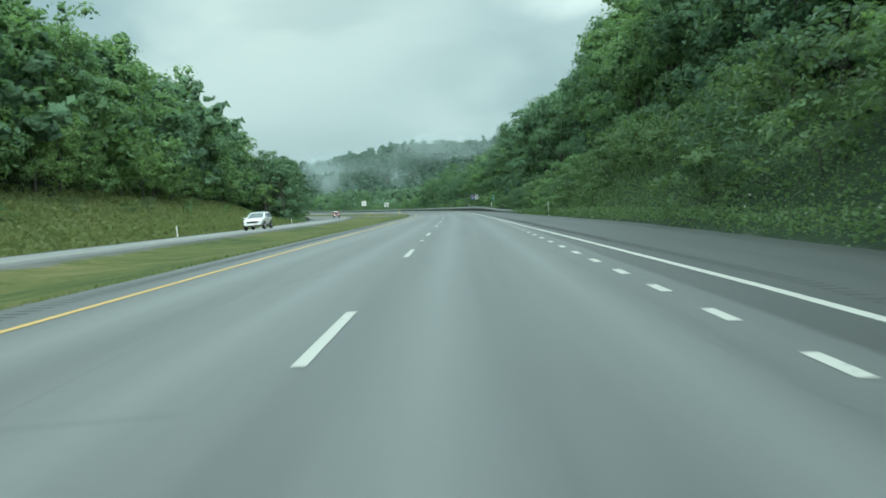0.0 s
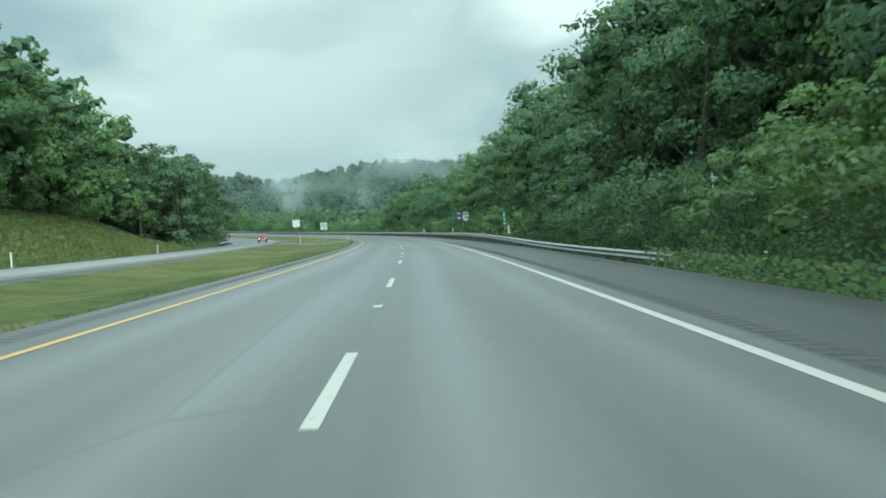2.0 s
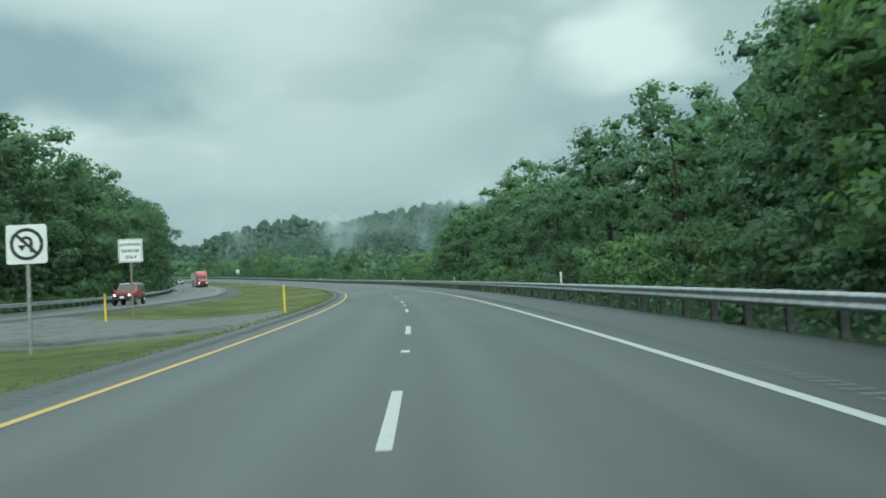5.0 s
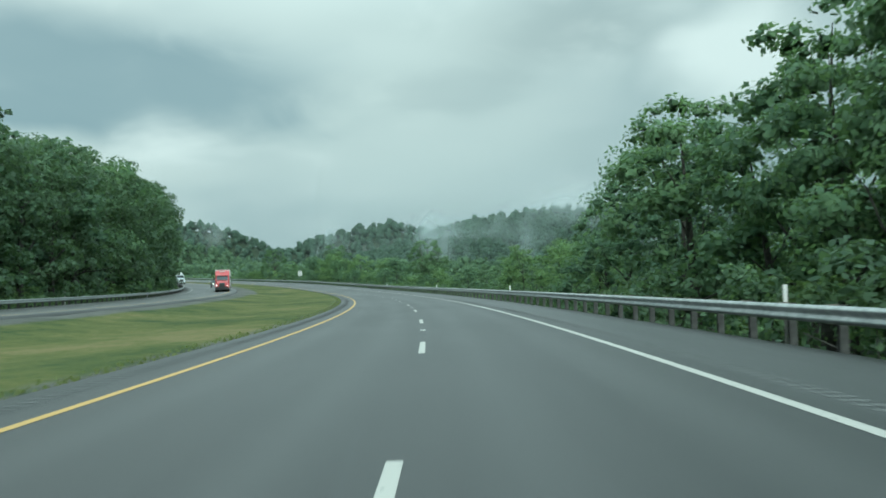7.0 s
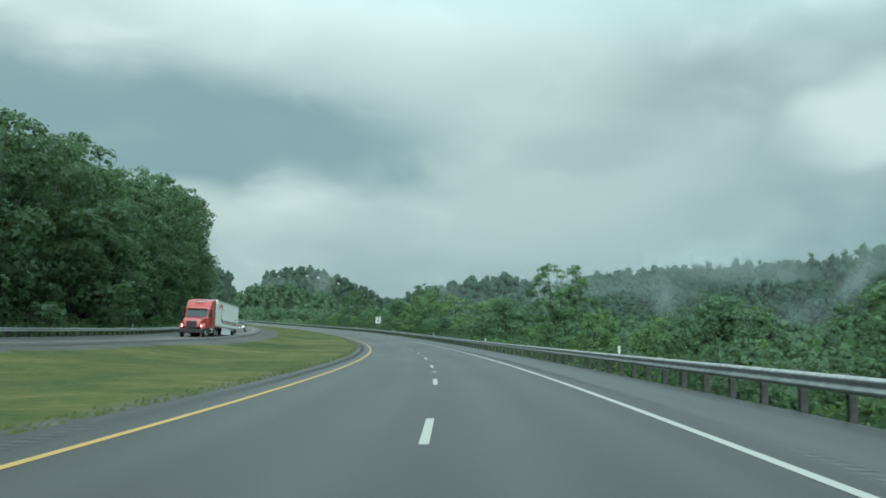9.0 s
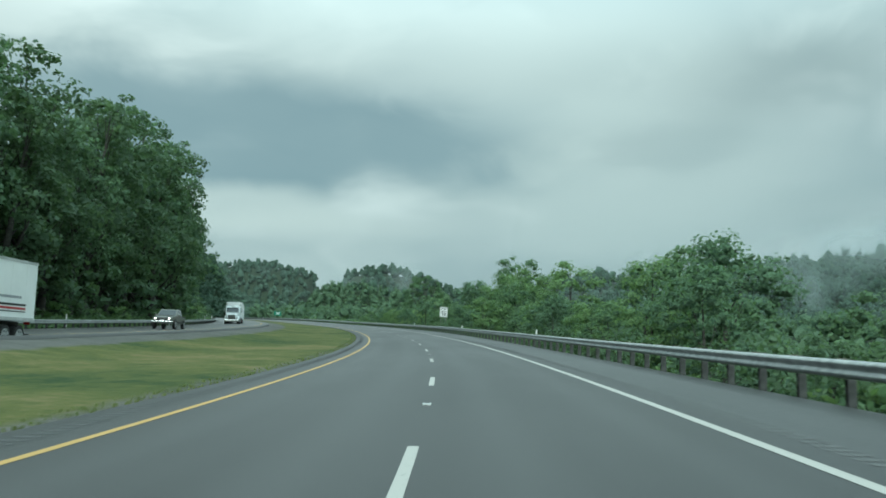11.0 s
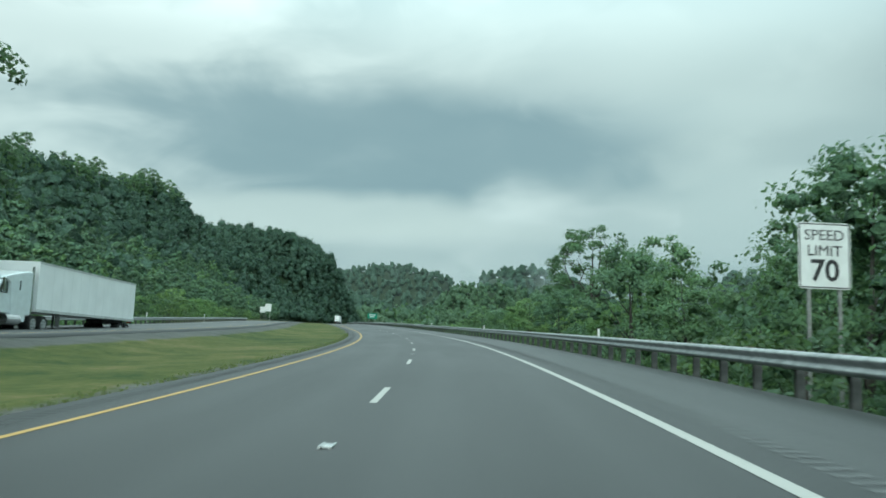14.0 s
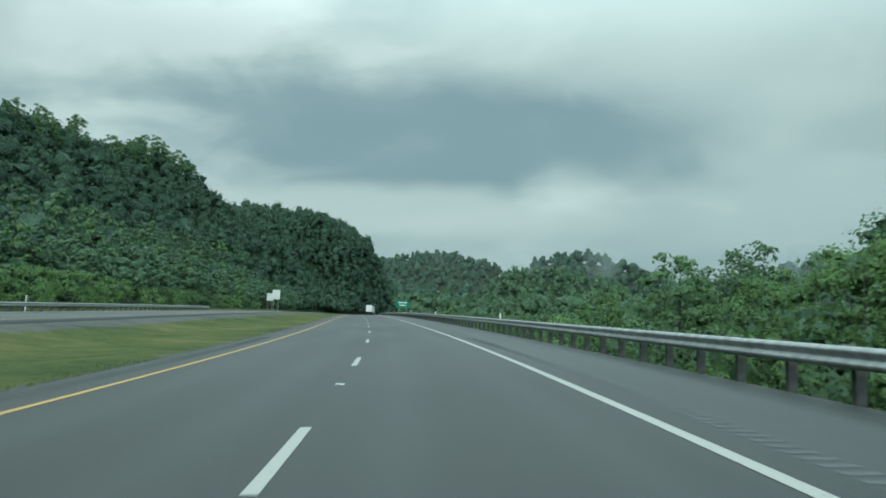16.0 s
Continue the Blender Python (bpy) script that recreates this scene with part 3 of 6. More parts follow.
open_left = np.interp(SS, [-100, 130, 190, 215, 540, 580, 3000], [14, 14, 11, 2.2, 2.2, 8, 8])
open_right = np.interp(SS, [-100, 60, 90, 3000], [0.3, 0.3, 0.25, 0.25])
grassy = ((LAT > n_ + 0.0) & (LAT < -4.7)) | ((u_ > 0) & (u_ < open_left)) | ((w_ > 0) & (w_ < open_right))
cross = (SS > 181) & (SS < 198) & (LAT < -5)
strip = np.interp(SS, [-100, 180, 260, 420, 560, 3000], [1.8, 1.4, 2.2, 3.6, 2.6, 2.6])
gravelly = ((LAT > n_ - 0.02) & (LAT < n_ + strip)) | ((u_ >= 0) & (u_ < 0.9)) | ((w_ >= -0.02) & (w_ < np.where(SS < 88, 0.2, 0.15))) | ((LAT < -4.7) & (LAT > -4.9)) | (cross & (LAT > n_))
cols = np.zeros((LAT.size, 4), np.float32)
cols[:, 0], cols[:, 1], cols[:, 3] = grassy.ravel(), gravelly.ravel(), 1
att.data.foreach_set("color", cols.ravel())
tagged(new("ground", ground_me), "grassy verges, wooded hillsides and valley floor", "ground", kind="structure")


def ribbon(name, ss, lat_a, lat_b, mat, lift=0.0, cols=2, z=None):
    """A strip of road surface or paint along the line, between two lateral offsets."""
    a, b = np.broadcast_to(lat_a, ss.shape), np.broadcast_to(lat_b, ss.shape)
    t = np.linspace(0, 1, cols)
    lat = a[:, None] * (1 - t) + b[:, None] * t
    s = ss[:, None] + 0 * lat
    h = (deck(s, lat) if z is None else z(s, lat)) + lift
    return grid_mesh(name, place(s, lat, h), mat, np.stack([s, lat], -1))


def slab(me, depth=0.25):
    """Gives a ribbon real thickness downwards."""
    bm = bmesh.new()
    bm.from_mesh(me)
    edges = [e for e in bm.edges if e.is_boundary]
    r = bmesh.ops.extrude_edge_only(bm, edges=edges)
    vs = [v for v in r["geom"] if isinstance(v, bmesh.types.BMVert)]
    for v in vs:
        v.co.z -= depth
    bm.to_mesh(me)
    bm.free()
    return me


rs = spread((-60, 700, 2.0), (700, 1010, 4))
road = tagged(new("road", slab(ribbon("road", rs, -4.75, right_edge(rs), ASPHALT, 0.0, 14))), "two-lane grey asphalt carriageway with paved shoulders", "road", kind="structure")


def opp_h(s, lat):
    return opp_z(s) - 0.012 * (opp_in(s) - lat)


road_b = tagged(new("road", slab(ribbon("road", rs, opp_in(rs) - OPP_W, opp_in(rs), ASPHALT_FAR, 0.0, 8, opp_h))), "pale opposite carriageway beyond the grass median", "road", kind="structure")

# the paved crossover for service vehicles through the median
xs = np.arange(183.0, 197.1, 2.0)
tagged(new("pavement", slab(ribbon("pavement", xs, opp_in(xs) - 0.1, -4.65, SHOULDER, 0.012, 12, lambda s, lat: np.maximum(land(s, lat), deck(s, -4.7) * 0 + land(s, lat)) + 0.05), 0.15)), "dark gravelly crossover through the median", "pavement", kind="structure")

# edge lines
part("edge_line", ribbon("edge_line", rs, -3.59 - 0.062, -3.59 + 0.062, YELLOW_LINE, 0.005), road, "worn yellow edge line")
edge = np.interp(rs, [-20, 10, 35, 50, 66], [5.2, 4.95, 4.25, 3.98, 3.69])
part("edge_line", ribbon("edge_line", rs, edge - 0.08, edge + 0.08, WHITE_LINE, 0.005), road, "worn white edge line")
ow = opp_in(rs)
part("edge_line", ribbon("edge_line", rs, ow - 1.3 - 0.07, ow - 1.3 + 0.07, YELLOW_LINE, 0.005, 2, opp_h), road_b, "faded yellow edge line")
part("edge_line", ribbon("edge_line", rs, ow - 8.6 - 0.07, ow - 8.6 + 0.07, WHITE_LINE, 0.005, 2, opp_h), road_b, "faded white edge line")
# lane dashes of both carriageways, one by one
PHASE = 5.93
k = -5
while PHASE + 12.192 * k < 900:
    s0 = PHASE + 12.192 * k
    ss = np.array([s0, s0 + 1.0, s0 + 2.0, s0 + 3.05])
    part("lane_dash", ribbon("lane_dash", ss, -0.06, 0.06, WHITE_LINE, 0.005), road)
    if k % 2 == 0 or s0 < 400:
        part("lane_dash", ribbon("lane_dash", ss, opp_in(ss) - 5.0, opp_in(ss) - 4.88, WHITE_LINE, 0.005, 2, opp_h), road_b)
    k += 1
for i in range(26):
    s0 = -9.5 + 2.42 * i
    ss = np.array([s0, s0 + 0.85])
    part("dotted_line_dash", ribbon("dotted_line_dash", ss, 3.66, 3.80, WHITE_LINE, 0.005), road)

# milled rumble strips: rows of short dark grooves beside both edge lines
RUMBLE = surface("milled_groove", two_tone((0.045, 0.046, 0.047), (0.09, 0.092, 0.093), 9.0), 0.85)
RUMBLE_WORN = surface("worn_milled_groove", two_tone((0.07, 0.072, 0.072), (0.105, 0.107, 0.107), 5.0), 0.85)


RUMBLE_FAINT = surface("nearly_filled_groove", two_tone((0.095, 0.097, 0.097), (0.135, 0.137, 0.136), 5.0), 0.85)


def rumble(name, s0, s1, lat0, lat1, mat, step=0.30):
    ss = np.arange(s0, s1, step)
    la, lb = (lat0(ss), lat1(ss))
    c = np.stack([place(ss + o, l, deck(ss + o, l) + 0.004) for o, l in ((0, la), (0, lb), (0.12, lb), (0.12, la))], 1)
    return quads_mesh(name, c, mat)


line_r = lambda s: np.interp(s, [-20, 10, 35, 50, 66], [5.2, 4.95, 4.25, 3.98, 3.69])
for s0, s1, mat in ((-10, 150, RUMBLE), (150, 560, RUMBLE_FAINT)):
    tagged(part("rumble_strip", rumble("rumble_strip", s0, s1, lambda s: line_r(s) + 0.5, lambda s: line_r(s) + 0.82, mat), road, "dark milled rumble grooves"), kind="stuff")
    tagged(part("rumble_strip", rumble("rumble_strip", s0, s1, lambda s: 0 * s - 4.45, lambda s: 0 * s - 4.12, RUMBLE_WORN), road, "dark milled rumble grooves"), kind="stuff")

# snow-plough-proof reflector castings in the gaps of the lane line
mk = bmesh.new()
box_bm(mk, (0.14, 0.26, 0.022), (0, 0, 0.008), 0.006)
box_bm(mk, (0.03, 0.34, 0.03), (-0.055, 0, 0.008), 0.004)
box_bm(mk, (0.03, 0.34, 0.03), (0.055, 0, 0.008), 0.004)
marker_me = bm_mesh("reflector_casting", mk, surface("worn_cast_steel", two_tone((0.35, 0.36, 0.36), (0.62, 0.63, 0.62), 20.0), 0.45, metal=0.5))
for i in range(-1, 26):
    s0 = PHASE + 12.192 * (2 * i + 1) + 7.75
    ob = new("road_reflector", marker_me)
    ob.matrix_world = stand(s0, 0.0, 0.002)
    tagged(ob, "worn metal reflector casting set in the road", "road reflector", "reflectors along the lane line")


# ---------------------------------------------------------------- guard rails
W_BEAM = [(0.0, -0.155), (0.035, -0.135), (0.082, -0.105), (0.082, -0.065), (0.02, -0.022), (0.02, 0.022), (0.082, 0.065), (0.082, 0.105), (0.035, 0.135), (0.0, 0.155)]


def sweep(name, ss, lat, base, side, mat):
    """A corrugated beam along the road; side +1 puts the ridges towards the right."""
    pr = np.array(W_BEAM)
    pr = np.concatenate([pr, pr[::-1] - np.array([0.006, 0.0])])
    la = lat[:, None] + side * pr[:, 0]
    s = ss[:, None] + 0 * la
    z = base[:, None] + pr[:, 1]
    pts = place(s, la, z)
    pts = np.concatenate([pts, pts[:, :1]], 1)
    return grid_mesh(name, pts, mat, smooth=False)


pb = bmesh.new()
box_bm(pb, (0.012, 0.10, 1.15), (0, 0, 0.14))
box_bm(pb, (0.15, 0.012, 1.15), (0, 0.05, 0.14))
box_bm(pb, (0.15, 0.012, 1.15), (0, -0.05, 0.14))
post_me = bm_mesh("guardrail_post", pb, POST_STEEL)
pb = bmesh.new()
box_bm(pb, (0.17, 0.13, 0.34), (0, 0, 0), 0.01)
block_me = bm_mesh("spacer_block", pb, surface("weathered_timber_block", two_tone((0.13, 0.12, 0.10), (0.24, 0.22, 0.19), 8.0), 0.9))


def guardrail(s0, s1, lat_fn, base_fn, side, label, n_posts=300):
    """side: +1 when the road lies to the left of the rail."""
    rail = new("guardrail", None)
    rail.matrix_basis = Matrix.Translation(Vector(place(np.float64(s0), np.float64(lat_fn(s0)), np.float64(base_fn(s0)))))
    ss = np.arange(s0, s1 + 0.1, 1.905)
    me = sweep("beam", ss, lat_fn(ss), base_fn(ss) + 0.56, -side, GALV)
    ob = part("beam", me, rail, "weathered galvanised corrugated beam")
    base_inv = rail.matrix_basis.inverted()
    ob.matrix_parent_inverse = base_inv
    rest = []
    for i, s in enumerate(ss):
        la = float(lat_fn(s))
        m = stand(s, la + side * 0.25, float(base_fn(s)))
        mb = stand(s, la + side * 0.095, float(base_fn(s)) + 0.56)
        if i < n_posts:
            for nm, dat, mm in (("post", post_me, m), ("spacer_block", block_me, mb)):
                o = new(nm, dat)
                o.parent = rail
                o.matrix_parent_inverse = base_inv
                o.matrix_basis = mm
        else:
            rest.append(m)
    if rest:
        bm = bmesh.new()
        for m in rest:
            box_bm(bm, (0.15, 0.1, 1.15), (m @ Vector((0, 0, 0.14))), 0, m.to_3x3())
        o = part("far_posts", bm_mesh("far_posts", bm, POST_STEEL), rail)
        o.matrix_parent_inverse = base_inv
        tagged(o, kind="stuff")
    return tagged(rail, label, "guard rail")


rail_lat = lambda s: np.interp(s, [88, 100, 115, 130, 170], [8.3, 7.55, 7.15, 7.05, 6.95])
rail_drop = lambda s: np.interp(s, [88, 95, 100, 107, 115, 129, 146], [-0.50, -0.47, -0.43, -0.36, -0.22, -0.05, 0.02])
guardrail(86.1, 880.0, rail_lat, lambda s: deck(s, rail_lat(s)) + rail_drop(s), 1, "galvanised steel guard rail along the paved shoulder")
lrail_lat = lambda s: opp_in(s) - OPP_W + 0.15
guardrail(212.0, 660.0, lrail_lat, lambda s: opp_z(s) - 0.15, -1, "galvanised steel guard rail beyond the opposite carriageway", 240)


# ---------------------------------------------------------------- trees
rng = np.random.default_rng(7)


def unit(v):
    return v / (np.linalg.norm(v, axis=-1, keepdims=True) + 1e-9)


def leaf_quads(g, centres, normals, size, stretch=1.5, loose=0.42):
    """Small pointed leaf sprays: one quad each, at the centres, roughly facing the normals."""
    n = len(centres)
    nr = unit(normals + g.normal(0, loose, (n, 3)))
    a = unit(np.cross(nr, g.normal(0, 1, (n, 3))))
    a[:, 2] -= 0.25
    a = unit(a)
    b = unit(np.cross(nr, a))
    L = (size * g.uniform(0.6, 1.35, n))[:, None]
    W = L / stretch * g.uniform(0.7, 1.2, n)[:, None]
    bend = nr * L * g.uniform(-0.25, 0.1, n)[:, None]
    return np.stack([centres - a * L * 0.5, centres - b * W * 0.5 + bend * 0.2, centres + a * L * 0.5 + bend, centres + b * W * 0.5 + bend * 0.2], 1)


def tube(path, radii, sides=6):
    path = np.asarray(path, float)
    t = unit(np.gradient(path, axis=0))
    ref = np.where(np.abs(t[:, 2:3]) > 0.9, np.array([[1.0, 0, 0]]), np.array([[0, 0, 1.0]]))
    x = unit(np.cross(t, ref))
    y = np.cross(t, x)
    an = np.linspace(0, 2 * np.pi, sides, endpoint=False)
    r = np.asarray(radii)[:, None, None]
    v = path[:, None] + r * (np.cos(an)[None, :, None] * x[:, None] + np.sin(an)[None, :, None] * y[:, None])
    m = len(path)
    f = [(i * sides + j, i * sides + (j + 1) % sides, (i + 1) * sides + (j + 1) % sides, (i + 1) * sides + j) for i in range(m - 1) for j in range(sides)]
    return v.reshape(-1, 3), f


def wood_mesh(name, tubes):
    vs, fs, o = [], [], 0
    for v, f in tubes:
        vs.append(v)
        fs += [tuple(o + i for i in q) for q in f]
        o += len(v)
    me = bpy.data.meshes.new(name)
    me.from_pydata([tuple(p) for p in np.concatenate(vs)], [], fs)
    me.materials.append(BARK)
    me.polygons.foreach_set("use_smooth", np.ones(len(fs), dtype=bool))
    me.update()
    return me


FOLIAGE = {}


def rounded_mass(g, centres, radii, squash, cuts, lift):
    """Uneven masses with their outward normals, leaning towards lift (n, 3)."""
    pts = lumps(g, centres, radii, squash, cuts)
    return pts, unit(unit(pts - centres[:, None]) + 0.6 * lift[:, None])


def make_tree(g, height, width, low, boughs, subs, leaves, size, mat, label, category="tree", fat=0.18, squash=0.66, core=0.0, deep=0.0, open_crown=False):
    """A broadleaf tree: tapered trunk, limbs that reach the boughs, and boughs made of smaller clumps set with leaf sprays."""
    root = new(category, None)
    up = np.array([0, 0, 1.0])
    lean = g.normal(0, 0.03, 2) * height
    tp = np.array([[0, 0, -0.6], [lean[0] * .2, lean[1] * .2, height * .3], [lean[0] * .6, lean[1] * .6, height * .62], [lean[0], lean[1], height * .9]])
    r0 = 0.018 * height + 0.04
    if category == "bush":
        tp, r0 = tp * np.array([1, 1, 0.6]), 0.03
    tubes = [tube(tp, [r0 * 1.1, r0 * .66, r0 * .28, r0 * .06], 7)]
    cs, rad, outs, mains = [], [], [], []
    for i in range(6 if open_crown else 0):
        # forking main stems
        an, top = i * 1.05 + g.uniform(-0.3, 0.3), g.uniform(0.72, 0.9)
        st = tp[1] + (tp[2] - tp[1]) * g.uniform(0.1, 0.75)
        end = np.array([math.cos(an) * width * g.uniform(0.2, 0.36), math.sin(an) * width * g.uniform(0.2, 0.36), top * height])
        m = [st + (end - st) * np.array([f ** 0.8, f ** 0.8, f ** 1.15]) + (g.normal(0, 0.012, 3) * height if 0 < f < 1 else 0) for f in np.linspace(0, 1, 7)]
        mains.append(m)
        tubes.append(tube(m, [r0 * (0.36 - 0.045 * q) for q in range(7)], 6))
    for i in range(boughs):
        q = (i + 0.5) / boughs
        k = 0.05 + 0.9 * q ** 0.85
        env = math.sin(math.pi * min(1, k * 0.76 + 0.2)) ** 0.55
        r = width * fat * g.uniform(0.7, 1.3) * (0.62 + 0.38 * env)
        an = i * 2.4 + g.uniform(-0.7, 0.7)
        d = max(0.0, width * 0.5 * env - r * 0.7) * (g.uniform(0.05, 0.5) if i % 3 == 2 and not open_crown else g.uniform(0.72, 1.12))
        z = (low + (1 - low) * k) * height - r * squash * 0.5
        c = np.array([math.cos(an) * d + lean[0] * k, math.sin(an) * d + lean[1] * k, max(z, r * 0.3)])
        cs.append(c)
        rad.append(r)
        outs.append(np.array([math.cos(an), math.sin(an), 0.2 + 0.9 * (k - 0.4)]))
        if open_crown:
            k_ = [(np.linalg.norm(c - q) + 3.0 * max(0.0, q[2] - c[2] + 0.03 * height), q) for m in mains for q in m[1:]]
            st = min(k_, key=lambda e: e[0])[1]
            mid = (st + c) / 2 + g.normal(0, 0.012, 3) * height - np.array([0, 0, 0.012 * height])
            tubes.append(tube([st, mid, c], [r0 * 0.10, r0 * 0.07, 0.012], 4))
        elif i % 3 == 0:
            j = max(0.15, c[2] / height - 0.2 - 0.12 * g.random())
            st = np.array([np.interp(j * height, tp[:, 2], tp[:, 0]), np.interp(j * height, tp[:, 2], tp[:, 1]), j * height])
            w = 0.24
            path = [st + (c - st) * f + np.array([0, 0, -0.22 * f * (1 - f) * (c[2] - st[2])]) + (g.normal(0, 0.012, 3) * height if 0 < f < 1 else 0) for f in (0, 0.33, 0.66, 1.0)]
            tubes.append(tube(path, [r0 * w * (1.15 - j), r0 * w * 0.75 * (1.15 - j) + .01, r0 * w * 0.4 * (1.15 - j) + .01, 0.012], 5))
    part("trunk", wood_mesh("trunk", tubes), root)
    cs, rad, outs = np.array(cs), np.array(rad), unit(np.array(outs))
    sq = np.array([1, 1, squash])
    sd = unit(g.normal(0, 0.75, (boughs, subs, 3)) + 0.75 * outs[:, None] + 0.4 * up)
    sc = (cs[:, None] + sd * (rad[:, None] * g.uniform(0.6, 1.0, (boughs, subs)))[..., None] * sq).reshape(-1, 3)
    sr = (rad[:, None] * g.uniform(0.38, 0.66, (boughs, subs))).ravel()
    sd = unit(0.7 * sd + 0.5 * outs[:, None]).reshape(-1, 3)
    share = sr ** 2 / (sr ** 2).sum()
    which = np.repeat(np.arange(len(sr)), np.maximum(2, np.round(share * leaves)).astype(int))
    n = len(which)
    dirs = unit(g.normal(0, 1, (n, 3)) + 0.6 * sd[which] + 0.3 * up)
    pos = sc[which] + dirs * (sr[which] * (0.35 + 0.75 * g.random(n) ** 0.6))[:, None] * np.array([1.1, 1.1, 0.72])
    quads = leaf_quads(g, pos, dirs + 0.4 * up, size)
    facing = unit(0.42 * dirs + 0.75 * sd[which] + 0.15 * up + g.normal(0, 0.15, (n, 3)))
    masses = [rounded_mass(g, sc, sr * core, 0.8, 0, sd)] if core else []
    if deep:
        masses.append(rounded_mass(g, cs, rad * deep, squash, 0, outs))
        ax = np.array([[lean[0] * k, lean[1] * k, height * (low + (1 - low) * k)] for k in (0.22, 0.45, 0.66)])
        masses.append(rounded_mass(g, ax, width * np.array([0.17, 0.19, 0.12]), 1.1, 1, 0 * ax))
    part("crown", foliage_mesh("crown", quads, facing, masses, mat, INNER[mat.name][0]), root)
    FOLIAGE[root.name] = (quads, facing, masses)
    return tagged(root, label, category)


def turned(v, a):
    return np.stack([v[..., 0] * math.cos(a) - v[..., 1] * math.sin(a), v[..., 0] * math.sin(a) + v[..., 1] * math.cos(a), v[..., 2]], -1)


near_kinds, left_kinds, mid_kinds, bush_kinds = [], [], [], []
g1 = np.random.default_rng(3)
SHAPES = [(0.66, 0.03, 28, LEAF_A, "tall broadleaf tree with a dense dark green crown"),
          (0.76, 0.02, 32, LEAF_C, "spreading broadleaf tree with drooping blue-green foliage"),
          (0.56, 0.05, 26, LEAF_A, "slender forest tree with a deep green crown"),
          (0.70, 0.02, 30, LEAF_B, "leafy young tree with fresh green foliage")]
for w, low, n, mat, lab in SHAPES:
    near_kinds.append(make_tree(g1, 10.0, 10.0 * w, low, n - 8, 5, 5000, 0.222, mat, lab, fat=0.215, core=0.42))
for w, low, n, mat, lab in SHAPES:
    left_kinds.append(make_tree(g1, 10.0, 10.0 * w, low, n - 10, 4, 3200, 0.285, mat, lab, fat=0.215, core=0.42))
tall_kinds = [make_tree(g1, 10.0, 4.5, 0.03, 40, 4, 4600, 0.205, LEAF_F, "towering broadleaf tree with a dense dark crown", fat=0.19),
              make_tree(g1, 10.0, 4.9, 0.02, 44, 4, 4600, 0.205, LEAF_C, "towering broadleaf tree with layered blue-green foliage", fat=0.18)]
dark_kinds = [make_tree(g1, 10.0, 6.4, 0.03, 26, 4, 3700, 0.275, LEAF_F, "dark broadleaf tree at the edge of the wood"),
              make_tree(g1, 10.0, 7.2, 0.02, 28, 4, 3700, 0.275, LEAF_F, "spreading dark green tree at the edge of the wood")]
airy_tree = make_tree(g1, 10.0, 5.6, 0.34, 64, 4, 9500, 0.158, LEAF_A, "open-crowned tree with bare limbs showing between leaves", fat=0.11, squash=0.5, open_crown=True)
young_tree = make_tree(g1, 10.0, 8.2, 0.12, 26, 4, 3400, 0.27, LEAF_G, "young light green tree at the foot of the wood")
lone_tree = make_tree(g1, 10.0, 7.6, 0.34, 18, 5, 3200, 0.2, LEAF_G, "lone round-crowned tree with a bare trunk on the grassy bank")
for w, low, mat, lab in [(0.66, 0.06, LEAF_A, "a"), (0.76, 0.06, LEAF_C, "b"), (0.60, 0.06, LEAF_B, "c"), (0.70, 0.06, LEAF_F, "d")]:
    mid_kinds.append((make_tree(g1, 10.0, 10.0 * w, low, 16, 2, 210, 0.55, mat, lab, core=0.7, deep=0.6), mat))
for w, mat, lab in [(1.5, LEAF_D, "tangled roadside bush of light green weeds"), (1.25, LEAF_B, "bushy green sapling thicket"), (1.4, LEAF_F, "dense dark green shrub")]:
    bush_kinds.append(make_tree(g1, 2.2, 2.2 * w, 0.02, 9, 3, 820, 0.165, mat, lab, category="bush", fat=0.24))


def plant(kind, s, lat, height, unit_h=10.0, group=""):
    p = on_land(np.float64(s), np.float64(lat))
    k = height / unit_h
    m = Matrix.Translation(Vector(p)) @ Matrix.Rotation(float(rng.uniform(0, 6.28)), 4, "Z") @ Matrix.Diagonal((k * float(rng.uniform(0.9, 1.15)), k * float(rng.uniform(0.9, 1.15)), k, 1))
    ob = copy_thing(kind, m)
    return tagged(ob, group=group) if group else ob


def row(kinds, s0, s1, step, off, jit, hs, hv, side, group, unit_h=10.0, wts=None):
    """A loose row of trees; off: metres beyond the road's outer edge, hs/hv: heights along s."""
    s = s0 + rng.uniform(0, step)
    while s < s1:
        d = off + rng.uniform(-jit, jit)
        if side > 0 and 90 < s < 101 and 5 < d < 10:
            s += 2.0
            continue
        lat = float(right_edge(s)) + d if side > 0 else float(opp_in(s)) - OPP_W - d
        plant(kinds[int(rng.choice(len(kinds), p=wts))], s, lat, float(np.interp(s, hs, hv)) * rng.uniform(0.82, 1.15), unit_h, group)
        s += step * rng.uniform(0.7, 1.3)


BACK = {}


